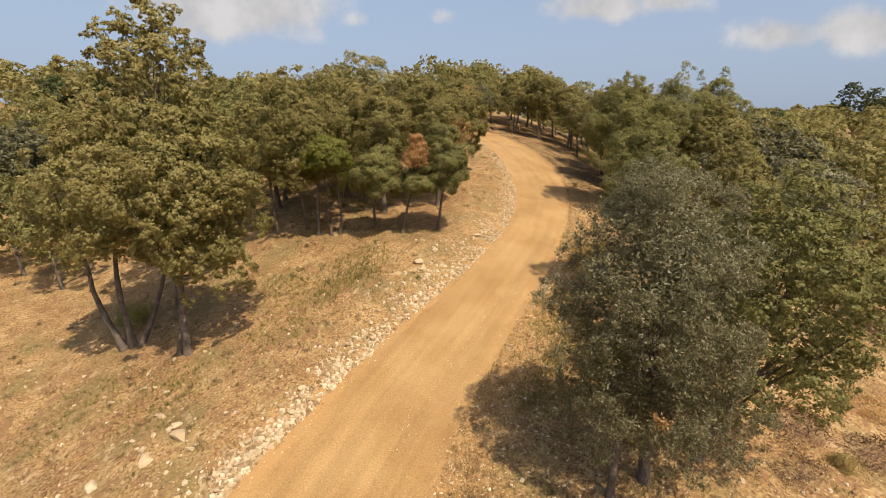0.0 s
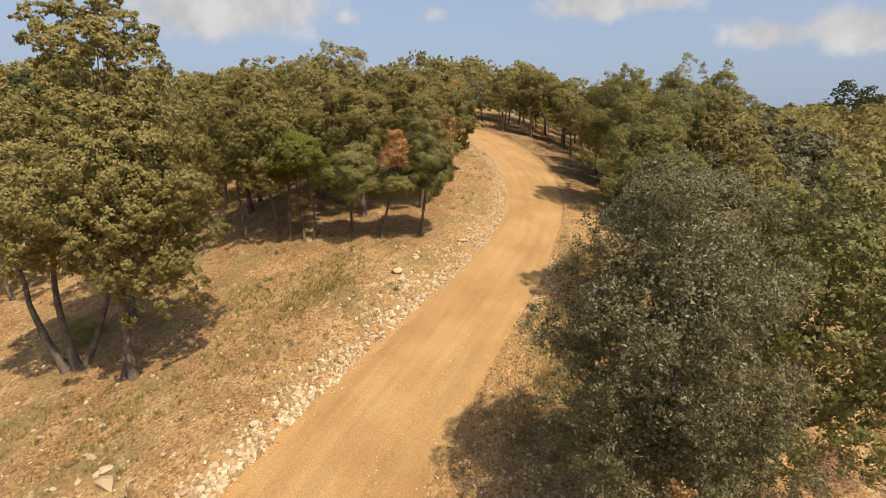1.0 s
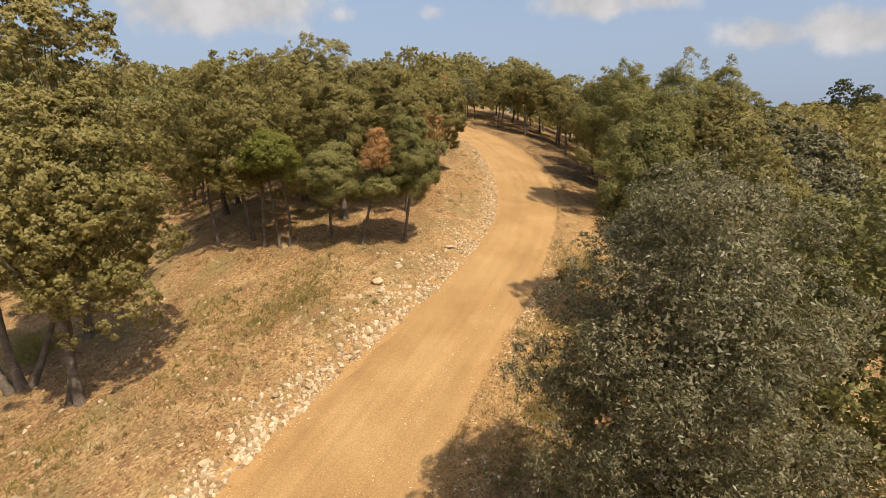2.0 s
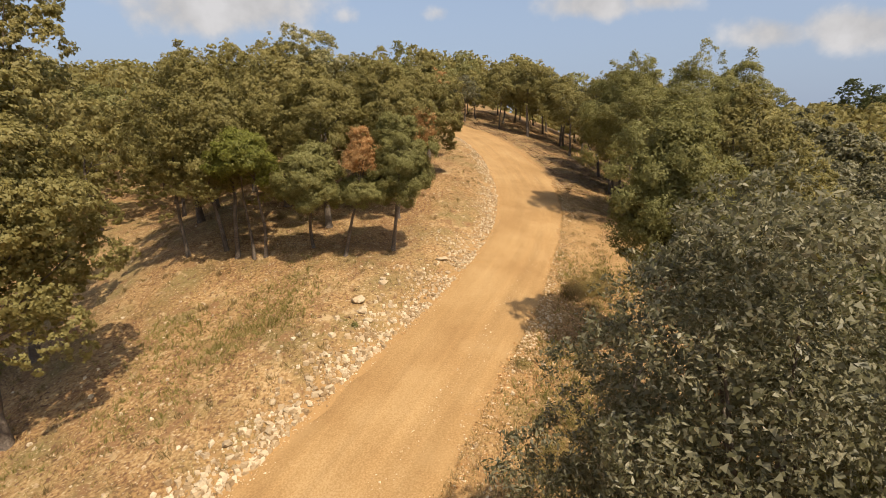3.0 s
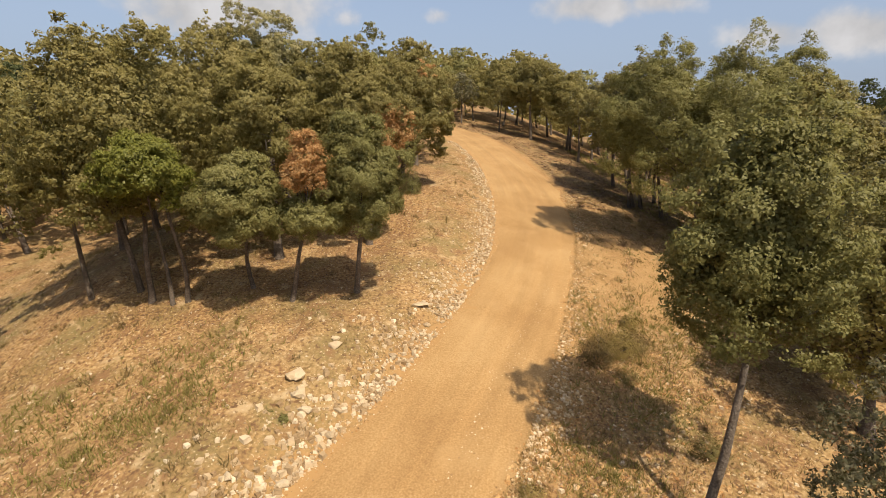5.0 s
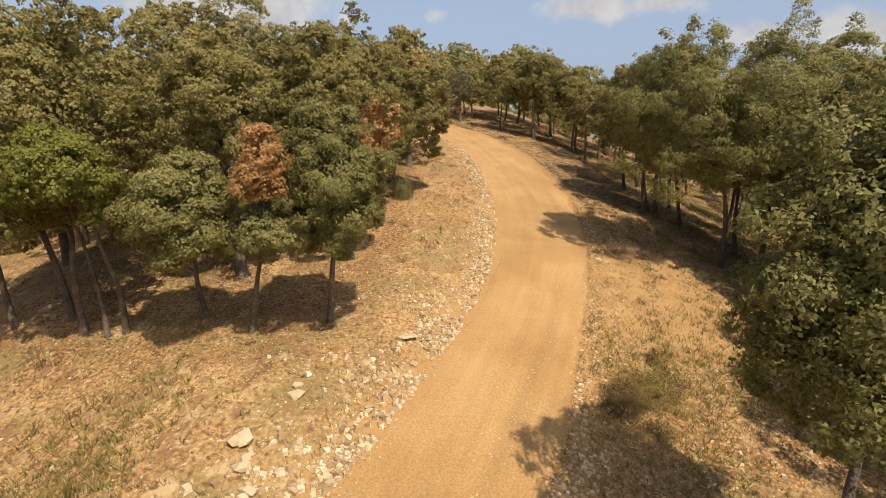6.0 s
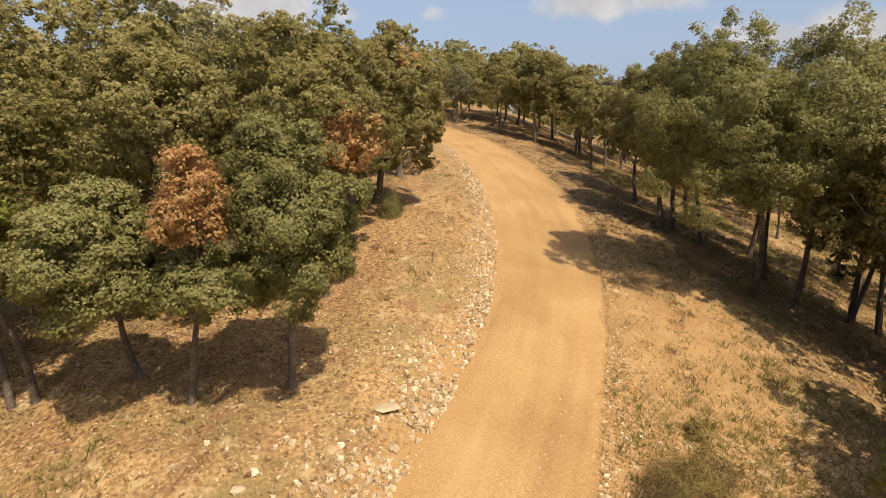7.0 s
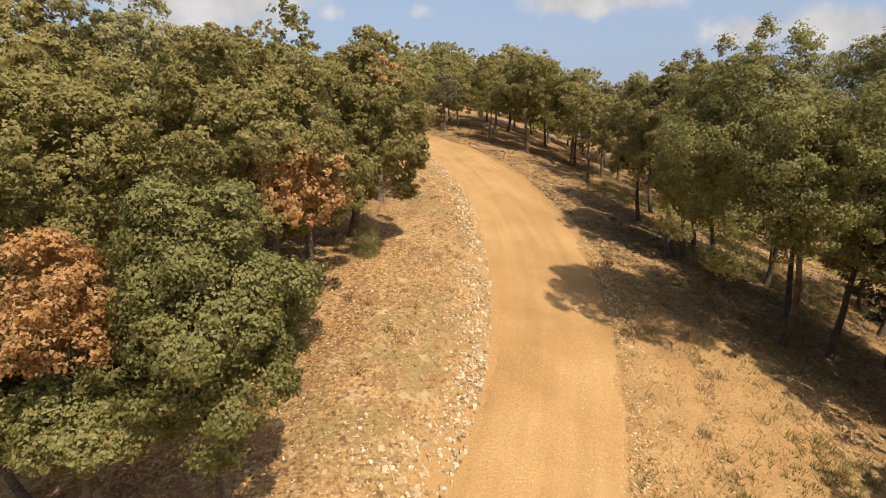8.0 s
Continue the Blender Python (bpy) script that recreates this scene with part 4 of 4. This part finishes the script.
# dark leaf litter round each tree, stretched along its cast shadow to deepen it
def under_trees_and_shade(rng, n):
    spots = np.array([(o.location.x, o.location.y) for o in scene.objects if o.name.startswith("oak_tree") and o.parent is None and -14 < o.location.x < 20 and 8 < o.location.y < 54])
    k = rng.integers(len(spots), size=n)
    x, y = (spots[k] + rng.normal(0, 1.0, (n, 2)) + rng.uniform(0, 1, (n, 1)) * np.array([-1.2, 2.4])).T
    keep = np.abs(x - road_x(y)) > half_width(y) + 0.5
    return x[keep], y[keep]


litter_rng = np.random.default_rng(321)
lx, ly = under_trees_and_shade(litter_rng, 64000)
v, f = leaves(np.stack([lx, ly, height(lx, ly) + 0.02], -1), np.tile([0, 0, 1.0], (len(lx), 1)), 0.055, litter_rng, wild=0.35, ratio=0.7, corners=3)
tagged(link_mesh("leaf_litter", v, f, M_litter, False), "brown dead oak leaves under the trees, drawn out along their shadows to darken them", "leaf litter", kind="stuff")

# fallen leaves all over the floor of the thinned wood
fy = litter_rng.uniform(33, 66, 26000)
fx = road_x(fy) + 2.3 + 15 * litter_rng.random(26000) ** 1.2
thick = vnoise(fx / 1.6, fy / 1.6, 61) + 0.6 * vnoise(fx / 0.5, fy / 0.5, 62) > litter_rng.uniform(-1.5, 0.7, 26000)
fx, fy = fx[thick], fy[thick]
v, f = leaves(np.stack([fx, fy, height(fx, fy) + 0.03], -1), np.tile([0, 0, 1.0], (len(fx), 1)), 0.13, litter_rng, wild=0.4, ratio=0.7, corners=3)
tagged(link_mesh("leaf_litter", v, f, M_litter, False), "brown fallen leaves on the floor of the thinned wood", "leaf litter", kind="stuff")

# bare soil below the track, where water runs off
su, sv = np.meshgrid(np.linspace(-1, 1, 45), np.linspace(-1, 1, 61))
rim = np.sqrt(su ** 2 + sv ** 2)
sx, sy = 8.4 + 1.9 * su + 0.8 * sv, 26.6 + 3.6 * sv - 0.6 * su
sx, sy = sx + 0.25 * vnoise(sx / 0.6, sy / 0.6, 51), sy + 0.25 * vnoise(sx / 0.6, sy / 0.6, 52)
sz = height(sx, sy) + 0.03 * (1 - rim ** 2) - 0.035 * np.exp(-((su - 0.15 * np.sin(4 * sv)) / 0.12) ** 2) + 0.012 * vnoise(sx / 0.2, sy / 0.2, 53)
soil = link_mesh("bare_soil", np.stack([sx, sy, sz], -1).reshape(-1, 3), grid_faces(45, 61), M_soil)
tagged(soil, "bare reddish soil washed out beside the track", "soil", kind="structure")


# ---- shrubs and tufts ----
def shrub(x, y, r, h, count, size, seed, mat, label):
    rng = np.random.default_rng(seed)
    thing = new("shrub")
    thing.location = (x, y, float(height(x, y)) - 0.03)
    tagged(thing, label, "shrub")
    d = unit(rng, count)
    d[:, 2] = np.abs(d[:, 2])
    k = 1 + 0.45 * vnoise(d[:, 0] * 3.5, d[:, 1] * 3.5 + d[:, 2] * 2, seed) + rng.normal(0, 0.08, count)
    pos = d * (rng.uniform(0.3, 1, (count, 1)) ** 0.5) * np.array([r, r, h]) * k[:, None]
    foliage("foliage", pos, d, size, rng, mat, thing, ratio=0.4)
    for _ in range(7):
        tip = unit(rng, 1)[0]
        tip = np.array([tip[0] * r * 0.8, tip[1] * r * 0.8, h * rng.uniform(0.6, 1.0)])
        t = np.linspace(0, 1, 4)[:, None]
        v, f = tube(np.array([0, 0, -0.05]) + tip * t + rng.normal(0, 0.02, (4, 3)) * t, 0.012 * (1 - 0.8 * t[:, 0]), 4, rng)
        part("twig", v, f, M_bark, thing)
    return thing


for k, (x, y, r, h, n, size, m, lab) in enumerate((
        (5.9, 21.5, 0.55, 0.5, 5200, 0.036, M_tuft, "low dry thyme-like shrub beside the track"), (6.45, 21.85, 0.75, 0.6, 8000, 0.036, M_turf, "low dry thyme-like shrub beside the track"), (6.45, 21.0, 0.32, 0.24, 1300, 0.036, M_herb, "low dry thyme-like shrub beside the track"), (7.0, 22.2, 0.55, 0.45, 4600, 0.036, M_tuft, "low dry thyme-like shrub beside the track"),
        (7.25, 23.2, 0.28, 0.3, 800, 0.06, M_turf, "green grassy tuft on the dry verge"), (3.55, 17.3, 0.28, 0.2, 1100, 0.04, M_turf, "small green shrub at the track's lower edge"),
        (9.7, 10.8, 0.38, 0.4, 1700, 0.05, M_turf, "small round green shrub on the dry slope"),
        (12.3, 13.6, 1.1, 0.45, 2600, 0.07, M_brown, "heap of dry reddish-brown brushwood"), (12.9, 12.6, 0.8, 0.3, 1500, 0.07, M_litter, "heap of dry reddish-brown brushwood"), (9.4, 12.2, 1.0, 0.22, 2600, 0.07, M_litter, "low dry reddish-brown brushwood on the slope"), (10.8, 11.6, 1.1, 0.25, 2800, 0.07, M_litter, "low dry reddish-brown brushwood on the slope"), (8.3, 10.6, 0.8, 0.18, 1800, 0.06, M_litter, "low dry reddish-brown brushwood on the slope"),
        (3.75, 14.3, 0.65, 0.42, 3800, 0.036, M_turf, "low yellow-green shrub at the track's lower edge"), (4.4, 13.5, 0.6, 0.4, 3200, 0.036, M_turf, "low yellow-green shrub at the track's lower edge"), (4.5, 15.1, 0.6, 0.45, 3200, 0.036, M_turf, "low yellow-green shrub at the track's lower edge"), (5.2, 14.3, 0.5, 0.4, 2400, 0.036, M_herb, "low dry shrub at the track's lower edge"),
        (0.85, 31.5, 0.45, 1.0, 4200, 0.05, M_green, "dense green shrub at the foot of the oaks"),
        (-0.95, 18.75, 0.14, 0.14, 350, 0.05, M_green, "small green weed among the stones"), (-12.7, 19.6, 0.8, 0.9, 4200, 0.06, M_lime, "yellow-green bush on the open slope"),
        
        (7.4, 18.9, 0.4, 0.25, 1500, 0.05, M_herb, "low dry herb on the slope"),
        (8.6, 14.6, 0.4, 0.3, 1400, 0.05, M_herb, "low dry herb on the slope"))):
    shrub(x, y, r, h, n, size, 400 + k, m, lab)
